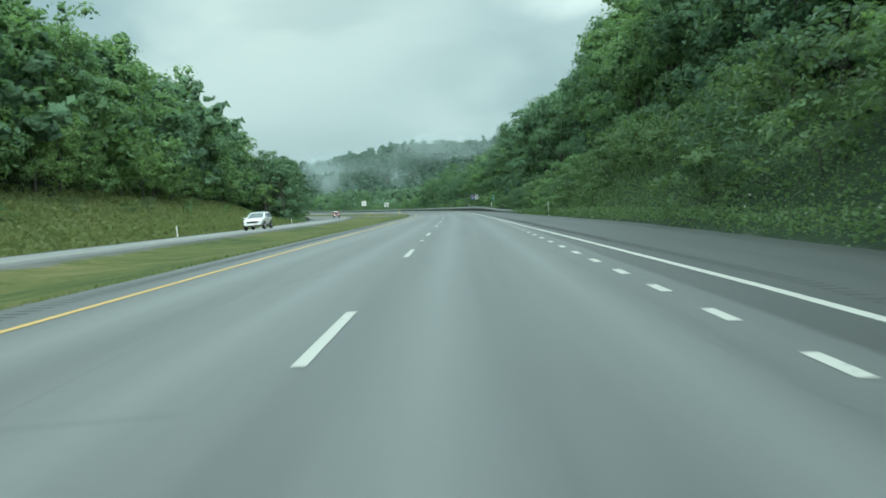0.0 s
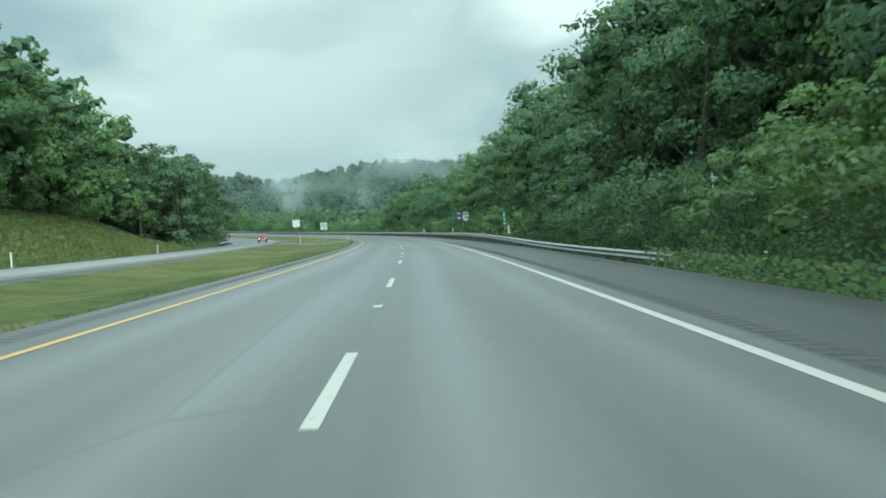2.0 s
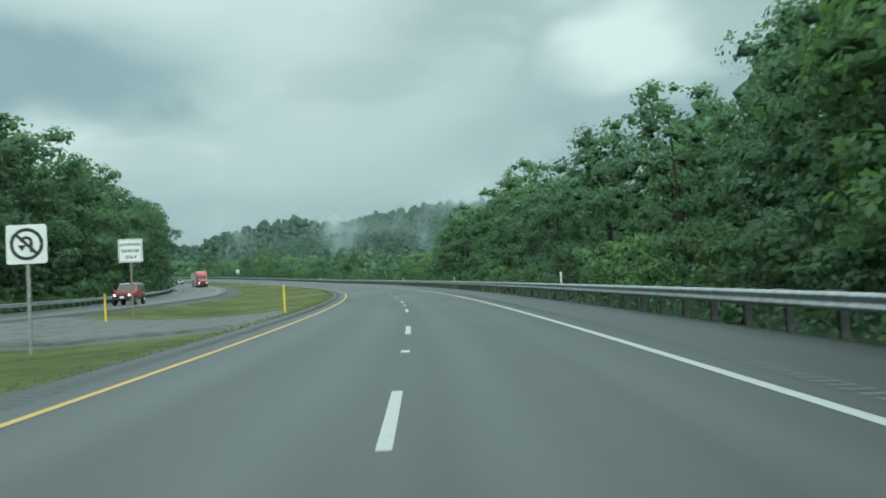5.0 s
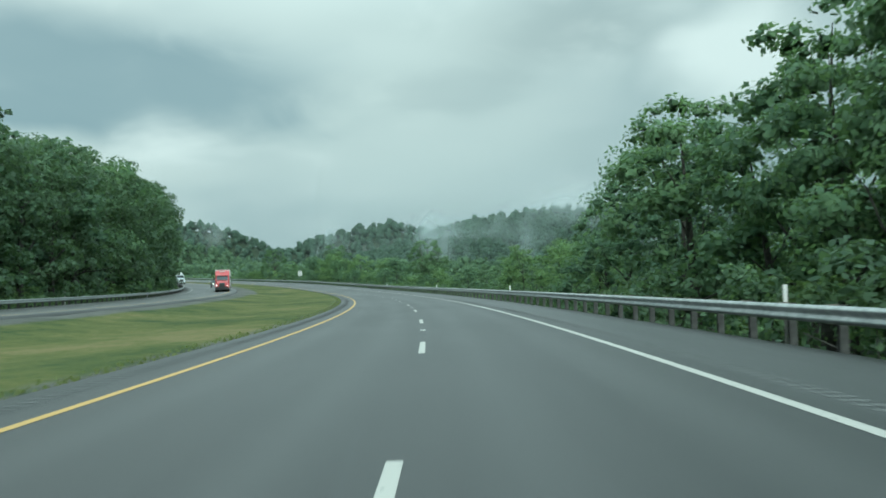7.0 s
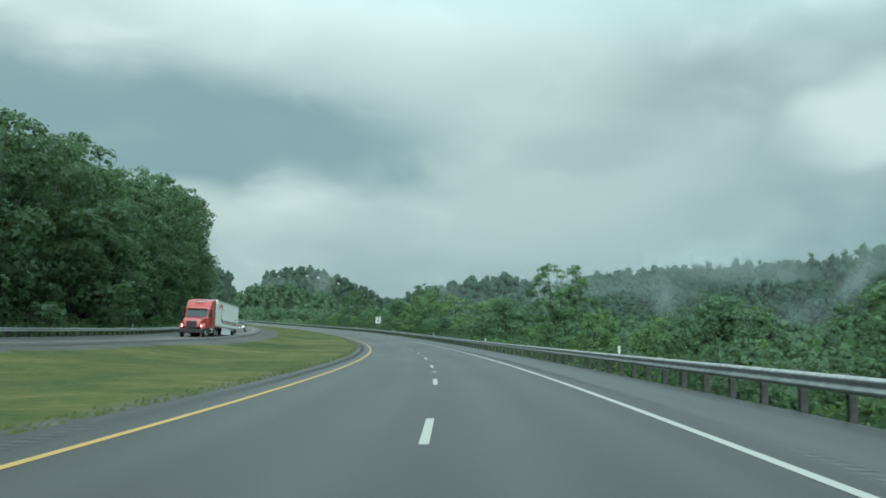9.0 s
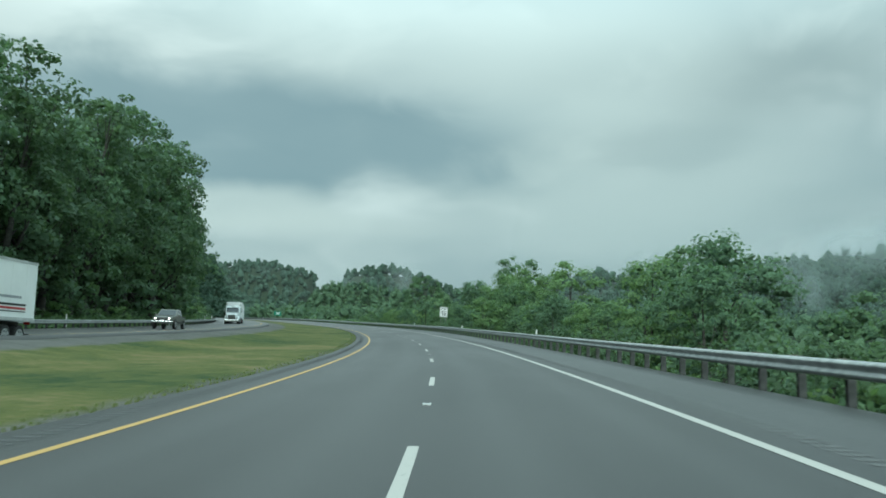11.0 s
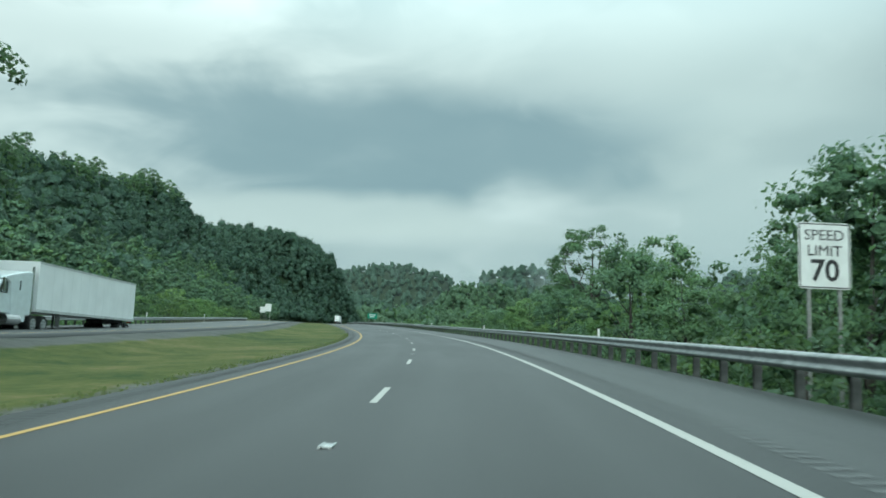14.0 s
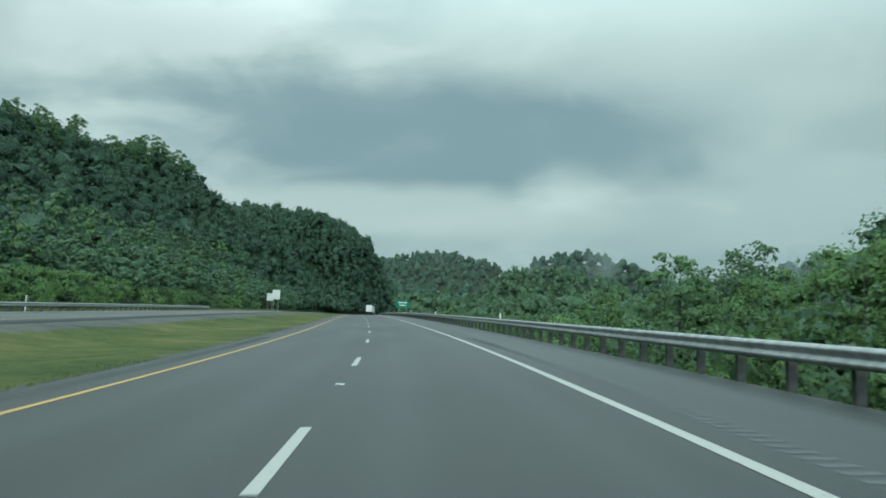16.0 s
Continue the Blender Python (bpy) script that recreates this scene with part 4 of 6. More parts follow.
def backrow(s0, s1, step, off, jit, hs, hv, side, wts=(.4, .4, .2)):
    """Trees behind the front rows, gathered by foliage and side."""
    s = s0 + rng.uniform(0, step)
    while s < s1:
        d = off + rng.uniform(-jit, jit)
        lat = float(right_edge(s)) + d if side > 0 else float(opp_in(s)) - OPP_W - d
        h = float(np.interp(s, hs, hv)) * rng.uniform(0.82, 1.18)
        kd, mat = mid_kinds[int(rng.choice(len(wts), p=wts))]
        a = rng.uniform(0, 6.28)
        at, k = on_land(np.float64(s), np.float64(lat)), h / 10.0
        quads, facing, masses = FOLIAGE[kd.name]
        BACK.setdefault((mat.name, side), []).append((turned(quads, a) * k + at, turned(facing, a), [(turned(p, a) * k + at, turned(m, a)) for p, m in masses]))
        s += step * rng.uniform(0.7, 1.3)


WR, WL = "woods beside the shoulder", "woods beyond the opposite carriageway"
# right side: high forest on the slope, then lower growth where the valley opens
row(near_kinds, 14, 92, 5.4, 11.5, 1.4, [0, 60, 85, 110], [11, 13, 14, 13], 1, WR, wts=[.35, .3, .15, .2])
row(near_kinds, 96, 292, 5.6, 7.5, 1.6, [0, 60, 85, 110, 150, 200, 250, 266, 280, 292], [10, 13, 14, 12.6, 12.6, 10.2, 11.2, 12.6, 9.6, 7.5], 1, WR, wts=[.35, .35, .2, .1])
row(left_kinds, 0, 275, 7.5, 16.5, 2.5, [0, 70, 110, 160, 200, 260], [14.5, 17, 18.5, 15.8, 11, 11.5], 1, WR, wts=[.35, .3, .25, .1])
backrow(-20, 265, 6.0, 20, 3, [0, 170, 210], [17, 17, 13], 1)
backrow(-20, 255, 7.0, 28, 4, [0, 170, 210], [17, 17, 13], 1)
row(near_kinds, 290, 530, 8.5, 6.0, 2.0, [290, 310, 400, 470, 495, 512, 530], [6.4, 5.4, 5.4, 6.4, 6.6, 5.6, 5.0], 1, WR, wts=[.35, .3, .1, .25])
row(left_kinds, 545, 680, 9.0, 6.5, 2.0, [545, 570, 600, 700], [6.0, 5.0, 4.0, 3.6], 1, WR, wts=[.25, .2, .1, .45])
backrow(285, 800, 7.0, 14, 4, [285, 310, 420, 520, 560, 800], [8, 6.6, 6.2, 6.2, 5.5, 5], 1, (.35, .25, .4))
backrow(285, 800, 8.0, 26, 6, [285, 310, 420, 520, 560, 800], [10, 8.4, 8.0, 8.0, 7.5, 7.5], 1, (.35, .25, .4))
backrow(285, 800, 9.0, 42, 8, [285, 310, 420, 800], [11, 9.6, 9.0, 9.0], 1, (.35, .25, .4))
for s, lat, h, kd in [(291, 15, 8.2, 3), (367, 15, 10, 2), (396, 15.5, 9.6, 1), (402, 16.5, 10.2, 0), (408, 15.5, 9.8, 3), (414, 17, 10, 1), (434, 16.7, 11.5, 3), (458, 17.0, 10.8, 0), (470, 18.5, 13.5, 3), (476, 20, 16.5, 0), (481, 18, 11.5, 2), (486, 16.5, 12.0, 1), (492, 17.5, 12.0, 0), (506, 16, 10.8, 0), (511, 15.5, 9.4, 3), (520, 15.5, 6.4, 3), (537, 16.5, 7.8, 1), (545, 18.5, 9.6, 0), (551, 18.5, 9.0, 1), (543, 14.5, 7.4, 3), (549, 15.5, 7.0, 3), (556, 15.5, 6.6, 3), (563, 15.0, 6.4, 1)]:
    plant(near_kinds[kd], s, lat, h, group=WR)
for s, lat, h, kd in ((236, 17, 13.5, 0), (245, 17, 16, 2), (254, 16, 14.5, 2)):
    plant(near_kinds[kd], s, lat, h, group=WR)
for s, lat, h, kd in ((466, 21, 10.5, 0), (474, 21.5, 12.5, 1), (480, 22, 13.5, 0), (487, 20.5, 11.5, 1), (494, 20.5, 11.0, 0), (502, 19.5, 10.2, 1), (538, 20.5, 8.6, 1), (544, 22, 10.5, 0), (550, 21.5, 11.0, 1), (555, 20.5, 9.4, 0), (560, 16.5, 8.2, 1), (565, 17.5, 8.0, 0)):
    plant(dark_kinds[kd], s, lat, h, group=WR)
row(dark_kinds, 296, 465, 8.0, 9.5, 1.5, [290, 400, 465], [6.6, 6.0, 6.6], 1, WR)
for s, lat, h in ((542.5, 21.3, 17.0), (372, 16.0, 12.5)):
    plant(airy_tree, s, lat, h, group=WR)
# left side
row(left_kinds, -10, 190, 6.0, 18.0, 1.5, [0, 60, 120, 160, 200], [16, 18.5, 19.5, 21, 20.5], -1, WL, wts=[.25, .1, .1, .55])
row([young_tree, left_kinds[3]], 50, 148, 6.0, 14.2, 1.0, [60, 150], [8.0, 7.4], -1, WL, wts=[.75, .25])
plant(young_tree, 529.5, 16, 7.6, group=WR)
plant(lone_tree, 188, -36, 7.5, group=WL)
plant(young_tree, 586, -31, 5.2, group=WL)
backrow(-20, 220, 6.0, 19, 3, [0, 200], [19.5, 17.5], -1)
backrow(-20, 240, 7.0, 28, 4, [0, 200], [20, 17.5], -1)
row(dark_kinds + left_kinds[:2], 205, 395, 6.0, 6.0, 1.6, [205, 240, 300, 380, 395], [16.5, 16, 15.5, 18.5, 19], -1, WL, wts=[.4, .3, .15, .15])
row(tall_kinds, 393, 516, 5.5, 6.4, 1.6, [393, 430, 470, 500, 524], [20, 23, 27, 27, 22], -1, WL)
row(dark_kinds, 205, 395, 9.0, 11, 2.0, [205, 300, 380, 395], [16.5, 16, 18.5, 20], -1, WL)
row(tall_kinds, 393, 508, 8.0, 11, 2.0, [393, 430, 470, 518], [20, 22, 26, 24], -1, WL)
backrow(545, 900, 6.5, 9, 3, [545, 600, 900], [6, 8, 9], -1, (.1, .25, .15, .5))
backrow(545, 900, 6.5, 16, 3, [545, 600, 900], [8, 10, 10], -1, (.1, .25, .15, .5))
backrow(545, 900, 7.0, 24, 4, [545, 600, 900], [10, 11, 11], -1, (.1, .25, .15, .5))
backrow(540, 900, 7.0, 33, 4, [545, 600, 900], [11, 12, 12], -1, (.1, .25, .15, .5))
backrow(200, 520, 7.0, 19, 3, [205, 380, 470, 536], [16, 18, 21, 18], -1, (.1, .3, 0, .6))
backrow(200, 520, 8.0, 30, 4, [205, 500], [16, 17], -1, (.1, .3, 0, .6))
for (nm, side), ts in BACK.items():
    masses = [tuple(np.concatenate([t[2][i][j] for t in ts]) for j in (0, 1)) for i in range(len(ts[0][2]))]
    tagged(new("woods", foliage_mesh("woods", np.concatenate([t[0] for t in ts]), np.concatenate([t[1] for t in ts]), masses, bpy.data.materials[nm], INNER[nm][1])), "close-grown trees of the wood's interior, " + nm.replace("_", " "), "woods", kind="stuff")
# slender trees standing clear on the crest of the mountainside
for s in np.r_[np.arange(735, 850, 13.0), np.arange(862, 940, 7.0)]:
    s += rng.uniform(-3, 3)
    plant(left_kinds[2], s, float(opp_in(s)) - OPP_W - rng.uniform(74, 84), rng.uniform(11, 15.5), group="trees on the crest")
# shrubs along the verges
row(bush_kinds, -14, 84, 2.6, 3.0, 1.5, [0, 90], [2.5, 2.3], 1, "roadside bushes", 2.2, [.7, .2, .1])
row(bush_kinds, -14, 96, 2.8, 6.0, 1.6, [0, 90], [3.0, 2.7], 1, "roadside bushes", 2.2, [.6, .3, .1])
row(bush_kinds, 84, 110, 1.9, 3.2, 0.9, [84, 110], [2.3, 2.6], 1, "roadside bushes", 2.2, [.05, .1, .85])
row(bush_kinds, 84, 110, 2.2, 6.2, 1.2, [84, 110], [2.0, 2.6], 1, "roadside bushes", 2.2, [.1, .1, .8])
row(bush_kinds, 108, 640, 4.2, 3.4, 0.9, [90, 200, 300, 640], [2.2, 2.9, 2.6, 2.4], 1, "roadside bushes", 2.2, [.2, .15, .65])
row(bush_kinds, 200, 560, 6.5, 3.2, 1.0, [200, 560], [2.2, 2.2], -1, "roadside bushes", 2.2, [.2, .3, .5])
row(bush_kinds, -10, 192, 3.4, 15.5, 1.2, [0, 190], [3.0, 3.2], -1, "roadside bushes", 2.2, [.35, .55, .1])
row(bush_kinds, -10, 190, 9.0, 8.5, 3.5, [0, 190], [1.3, 1.3], -1, "roadside bushes", 2.2, [.4, .3, .3])
row(bush_kinds, 545, 760, 7.5, 4.5, 1.5, [545, 600, 640, 740], [3.6, 4.4, 3.0, 2.6], -1, "roadside bushes", 2.2, [.2, .5, .3])
for kd in (*near_kinds, *left_kinds, *tall_kinds, *dark_kinds, *[m[0] for m in mid_kinds], *bush_kinds, airy_tree, young_tree, lone_tree):
    for o in (*kd.children_recursive, kd):
        bpy.data.objects.remove(o)


# ---------------------------------------------------------------- far woods: one canopy of many crowns
def canopy(name, s, lat, tall, sprays, size, mat, label, fill=0.7, lobes=3):
    """Far trees as crowns of a few uneven boughs set with leaf sprays, all of one wood."""
    base = on_land(s, lat)
    n = len(base)
    g = np.random.default_rng(len(name) + n)
    swell = np.sin(s / 6.3 + 1.7 * np.sin(lat / 15.0)) * np.sin(lat / 5.1 + 1.3 * np.sin(s / 21.0)) + 0.6 * np.sin(s / 14.0 + 2.0) * np.sin(lat / 11.0)
    hgt = tall * (g.uniform(0.62, 1.22, n) + 0.2 * swell)
    wid = tall * g.uniform(0.34, 0.52, n) * (hgt / tall) ** 0.6
    an = g.uniform(0, 6.28, (n, 1)) + np.arange(lobes) * 2.4
    out = np.stack([np.cos(an), np.sin(an), 0.15 + 0 * an], -1)
    out[:, -1] = (0, 0, 1)
    zz = np.linspace(0.38, 0.76, lobes) + g.uniform(-0.06, 0.06, (n, lobes))
    c = base[:, None] + np.stack([out[..., 0] * wid[:, None] * 0.46, out[..., 1] * wid[:, None] * 0.46, zz * hgt[:, None]], -1)
    r = wid[:, None] * g.uniform(0.48, 0.72, (n, lobes)) * (5 / lobes) ** 0.3
    out = unit(out + np.array([0, 0, 0.35]))
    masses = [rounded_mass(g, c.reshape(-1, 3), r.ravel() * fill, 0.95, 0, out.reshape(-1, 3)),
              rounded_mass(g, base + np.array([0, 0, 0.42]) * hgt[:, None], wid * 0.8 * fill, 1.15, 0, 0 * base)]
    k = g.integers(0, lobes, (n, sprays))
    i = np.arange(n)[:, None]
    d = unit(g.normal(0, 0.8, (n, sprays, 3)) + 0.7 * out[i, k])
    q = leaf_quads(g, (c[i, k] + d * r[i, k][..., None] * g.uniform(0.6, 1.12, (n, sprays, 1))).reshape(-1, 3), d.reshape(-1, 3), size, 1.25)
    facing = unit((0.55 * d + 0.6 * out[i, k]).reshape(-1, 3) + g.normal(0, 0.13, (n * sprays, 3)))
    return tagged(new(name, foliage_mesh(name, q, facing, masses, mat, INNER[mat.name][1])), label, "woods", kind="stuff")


def scatter(s0, s1, a0, a1, step, keep=lambda s, l: s > -1e9):
    g = np.random.default_rng(int(s0 * 7 + a0 * 3 + 5000))
    S2, A2 = np.meshgrid(np.arange(s0, s1, step), np.arange(a0, a1, step), indexing="ij")
    s = S2.ravel() + g.uniform(-step / 2, step / 2, S2.size)
    a = A2.ravel() + g.uniform(-step / 2, step / 2, S2.size)
    m = keep(s, a)
    return s[m], a[m]


# left hillsides
s, a = scatter(-40, 520, 42, 95, 9.0)
canopy("woods", s, opp_in(s) - OPP_W - a, 13, 16, 1.7, LEAF_A, "wooded hillside above the opposite carriageway")
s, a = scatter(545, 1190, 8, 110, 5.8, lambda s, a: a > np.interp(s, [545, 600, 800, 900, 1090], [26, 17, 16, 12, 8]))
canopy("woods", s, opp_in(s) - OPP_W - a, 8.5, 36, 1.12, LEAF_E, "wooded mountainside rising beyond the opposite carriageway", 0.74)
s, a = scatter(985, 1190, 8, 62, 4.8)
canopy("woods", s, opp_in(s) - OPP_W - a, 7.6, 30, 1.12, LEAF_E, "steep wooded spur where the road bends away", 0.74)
# right hillside and valley
s, a = scatter(-40, 215, 38, 95, 9.0)
canopy("woods", s, right_edge(s) + a, 13, 16, 1.7, LEAF_C, "wooded hillside above the shoulder")
s, a = scatter(240, 1100, 55, 215, 8.5)
canopy("woods", s, right_edge(s) + a, 9.5, 20, 1.35, LEAF_F, "green riverside woods on the valley floor")
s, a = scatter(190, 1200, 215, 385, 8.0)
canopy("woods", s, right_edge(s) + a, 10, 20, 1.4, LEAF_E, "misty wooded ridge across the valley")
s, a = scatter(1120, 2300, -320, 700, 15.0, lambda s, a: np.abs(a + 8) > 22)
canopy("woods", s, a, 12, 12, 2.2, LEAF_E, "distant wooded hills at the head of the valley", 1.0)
s, a = scatter(720, 1120, 12, 60, 8.0)
canopy("woods", s, right_edge(s) + a, 8, 22, 1.3, LEAF_F, "low green woods beside the far road")


# ---------------------------------------------------------------- grass and undergrowth
def undergrowth(name, s, lat, h0, h1, size, mat, label):
    g = np.random.default_rng(len(s))
    p = on_land(s, lat)
    p[:, 2] += g.uniform(h0, h1, len(s))
    q = leaf_quads(g, p, np.array([0, 0, 0.5]) + g.normal(0, 0.7, (len(s), 3)), size)
    return tagged(new(name, quads_mesh(name, q, mat)), label, "undergrowth", kind="stuff")


g5 = np.random.default_rng(11)
N = 84000
s = g5.uniform(-5, 86, N)
undergrowth("undergrowth", s, right_edge(s) + 0.15 + 9.5 * g5.random(N) ** 0.9, 0.0, 0.6, 0.125, LEAF_D, "leafy weeds covering the cut bank")
N = 12000
s = g5.uniform(84, 106, N)
undergrowth("undergrowth", s, right_edge(s) + 2.2 + 9.5 * g5.random(N), 0.0, 0.6, 0.15, LEAF_F, "dark low growth under the trees where the rail begins")
N = 30000
s = g5.uniform(104, 640, N)
undergrowth("undergrowth", s, right_edge(s) + 0.9 + 5.4 * g5.random(N) ** 1.1, 0.0, 0.6, 0.2, LEAF_F, "dark undergrowth behind the guard rail")
N = 16000
s = g5.uniform(200, 560, N)
undergrowth("undergrowth", s, opp_in(s) - OPP_W - 1.2 - 6 * g5.random(N), 0.0, 1.0, 0.36, LEAF_A, "dark undergrowth behind the far guard rail")


N = 260
s = g5.uniform(-5, 86, N)
FLOWER = surface("pale_petals", two_tone((0.55, 0.57, 0.5), (0.75, 0.76, 0.7), 9.0), 0.7)
undergrowth("wildflowers", s, right_edge(s) + 0.6 + 6 * g5.random(N), 0.45, 0.75, 0.07, FLOWER, "scattered small white wildflowers on the bank")


def grass(name, s, lat, tall, label):
    g = np.random.default_rng(len(s) + 3)
    p = on_land(s, lat)
    n = len(s)
    a = g.uniform(0, 6.28, n)
    d = np.stack([np.cos(a), np.sin(a), 0 * a], -1)
    h = (tall * g.uniform(0.5, 1.3, n))[:, None]
    w = 0.6 * h
    up = np.array([0, 0, 1.0]) + g.normal(0, 0.35, (n, 3)) * np.array([1, 1, 0])
    q = np.stack([p - d * w - [0, 0, 0.03], p + d * w - [0, 0, 0.03], p + d * w * 0.5 + up * h, p - d * w * 0.7 + up * h * 0.9], 1)
    return tagged(new(name, quads_mesh(name, q, GRASS)), label, "grass", kind="stuff")


N = 34000
s = g5.uniform(0, 205, N)
grass("grass", s, opp_in(s) - OPP_W - 1.2 - 14.0 * g5.random(N), 0.30, "rough grass on the bank beyond the opposite carriageway")


N = 9000
s = g5.uniform(0, 545, N)
grass("grass", s, -4.82 - 0.5 * g5.random(N) ** 2, 0.05, "short grass along the edge of the median strip")


# ---------------------------------------------------------------- mist over the valley
def mist_material(name, thick, lo, hi, scale):
    """Thin drifting mist: mostly clear, scattering daylight where it thickens."""
    m = bpy.data.materials.new(name)
    nt, nd, lk = nodes_of(m)
    out = nd.new("ShaderNodeOutputMaterial")
    uv = nd.new("ShaderNodeUVMap")
    uv.uv_map = "road"
    sep = nd.new("ShaderNodeSeparateXYZ")
    lk.new(uv.outputs[0], sep.inputs[0])
    tc = nd.new("ShaderNodeTexCoord")
    n1 = noise_node(nt, mapping(nt, tc.outputs["Object"], scale=(1, 1, 1.1)), scale, 2.4, 0.45)
    n1.node.inputs["Distortion"].default_value = 0.15
    a = ramp(nt, n1, [(lo, (0, 0, 0)), (hi, (1, 1, 1))])
    a.node.color_ramp.interpolation = "EASE"
    v = sep.outputs[1]
    fade = math_node(nt, "MULTIPLY", math_node(nt, "MULTIPLY", v, math_node(nt, "SUBTRACT", 1.0, v)), 4.0)
    h = sep.outputs[0]
    ends = math_node(nt, "MINIMUM", math_node(nt, "MULTIPLY", math_node(nt, "MULTIPLY", h, math_node(nt, "SUBTRACT", 1.0, h)), 10.0), 1.0)
    alpha = math_node(nt, "MULTIPLY", math_node(nt, "MULTIPLY", math_node(nt, "MULTIPLY", a, fade), ends), thick)
    tr = nd.new("ShaderNodeBsdfTransparent")
    df = nd.new("ShaderNodeBsdfDiffuse")
    df.inputs[0].default_value = (0.8, 0.89, 0.91, 1)
    tl = nd.new("ShaderNodeBsdfTranslucent")
    tl.inputs[0].default_value = (0.8, 0.89, 0.91, 1)
    ad = nd.new("ShaderNodeMixShader")
    ad.inputs[0].default_value = 0.5
    lk.new(df.outputs[0], ad.inputs[1])
    lk.new(tl.outputs[0], ad.inputs[2])
    mx = nd.new("ShaderNodeMixShader")
    lk.new(alpha, mx.inputs[0])
    lk.new(tr.outputs[0], mx.inputs[1])
    lk.new(ad.outputs[0], mx.inputs[2])
    lk.new(mx.outputs[0], out.inputs[0])
    return m


def mist_bank(points, z0, z1, mat, label, wave=12.0):
    """A hanging veil of mist over a plan line, bulging and uneven."""
    p = np.array(points, float)
    t = np.linspace(0, 1, 60)
    i = np.linspace(0, 1, len(p))
    x, y = np.interp(t, i, p[:, 0]), np.interp(t, i, p[:, 1])
    v = np.linspace(0, 1, 14)
    T2, V2 = np.meshgrid(t, v, indexing="ij")
    bulge = wave * np.sin(T2 * 17 + V2 * 3) + wave * 1.5 * V2
    pts = np.stack([x[:, None] + bulge * 0.7, y[:, None] + bulge, z0 + (z1 - z0) * V2 + 4 * np.sin(T2 * 23)], -1)
    ob = new("mist_bank", grid_mesh("mist_bank", pts, mat, np.stack([T2, V2], -1)))
    return tagged(ob, label, "mist", kind="stuff")


def line_xy(s, lat):
    q = place(np.asarray(s, float), np.asarray(lat, float), 0.0 * np.asarray(s, float))
    return q[:, :2]


HAZE = mist_material("valley_haze", 0.05, -0.6, 0.2, 0.004)
FAR_HAZE = mist_material("deep_valley_haze", 0.02, -0.6, 0.2, 0.004)
WISPS = mist_material("torn_mist", 0.5, 0.50, 0.74, 0.019)
CAP = mist_material("low_cloud", 0.6, 0.30, 0.75, 0.010)
FAR_WISPS = mist_material("far_torn_mist", 0.42, 0.48, 0.76, 0.011)
mist_bank(line_xy(np.linspace(170, 1060, 12), np.full(12, 205.0)), -60, 130, HAZE, "thin blue haze over the valley woods", 5.0)
mist_bank(line_xy(np.linspace(180, 1100, 12), np.full(12, 214.0)), 12, 62, WISPS, "torn wisps of mist on the wooded ridge", 5.0)
mist_bank(line_xy(np.linspace(180, 1100, 12), np.full(12, 318.0)), 38, 80, CAP, "low cloud resting on the ridge top", 5.0)
mist_bank([(-1150, 900), (-800, 1010), (-500, 1090), (-200, 1120), (150, 1080)], -80, 190, FAR_HAZE, "thin blue haze before the distant hills", 5.0)
mist_bank([(-1150, 1160), (-800, 1240), (-500, 1180), (-200, 1190), (150, 1150)], 20, 105, FAR_WISPS, "wisps of mist among the distant hills", 5.0)
mist_bank([(-1300, 1250), (-950, 1400), (-700, 1480), (-300, 1500), (150, 1450)], -60, 220, FAR_HAZE, "pale mist behind the nearer hills", 5.0)


# ---------------------------------------------------------------- signs, posts
SIGN_WHITE = surface("white_reflective_sheeting", two_tone((0.68, 0.69, 0.68), (0.78, 0.79, 0.78), 3.0), 0.5)
SIGN_BLACK = surface("black_sign_legend", lambda nt, co: (0.02, 0.02, 0.022), 0.6)
SIGN_GREEN = surface("green_reflective_sheeting", two_tone((0.0, 0.16, 0.09), (0.01, 0.22, 0.13), 3.0), 0.5)
SIGN_BLUE = surface("blue_reflective_sheeting", two_tone((0.02, 0.07, 0.26), (0.04, 0.11, 0.34), 3.0), 0.5)
SIGN_RED = surface("red_reflective_sheeting", lambda nt, co: (0.42, 0.03, 0.04), 0.5)
SIGN_BACK = surface("bare_aluminium_sheet", two_tone((0.45, 0.46, 0.46), (0.6, 0.61, 0.61), 2.0), 0.5, metal=0.3)
POST_WHITE = surface("white_plastic_post", two_tone((0.66, 0.67, 0.65), (0.78, 0.78, 0.76), 4.0), 0.6)
POST_YELLOW = surface("yellow_plastic_post", two_tone((0.62, 0.42, 0.03), (0.75, 0.54, 0.05), 4.0), 0.6)
POST_GREY = surface("galvanised_sign_post", two_tone((0.22, 0.22, 0.21), (0.36, 0.36, 0.35), 6.0), 0.6, metal=0.4)


def bm_box(name, size, at, mat, bevel=0.0, rot=None):
    bm = bmesh.new()
    box_bm(bm, size, at, bevel, rot)
    return bm_mesh(name, bm, mat)


def panel_mesh(name, outline, depth, mat, y=0.0):
    """A flat plate cut to an outline in x and z, facing -y, with real thickness."""
    bm = bmesh.new()
    vs = [bm.verts.new((x, y, z)) for x, z in outline]
    f = bm.faces.new(vs)
    bmesh.ops.recalc_face_normals(bm, faces=[f])
    r = bmesh.ops.extrude_face_region(bm, geom=[f])
    for v in r["geom"]:
        if isinstance(v, bmesh.types.BMVert):
            v.co.y += depth
    bmesh.ops.recalc_face_normals(bm, faces=bm.faces)
    return bm_mesh(name, bm, mat)


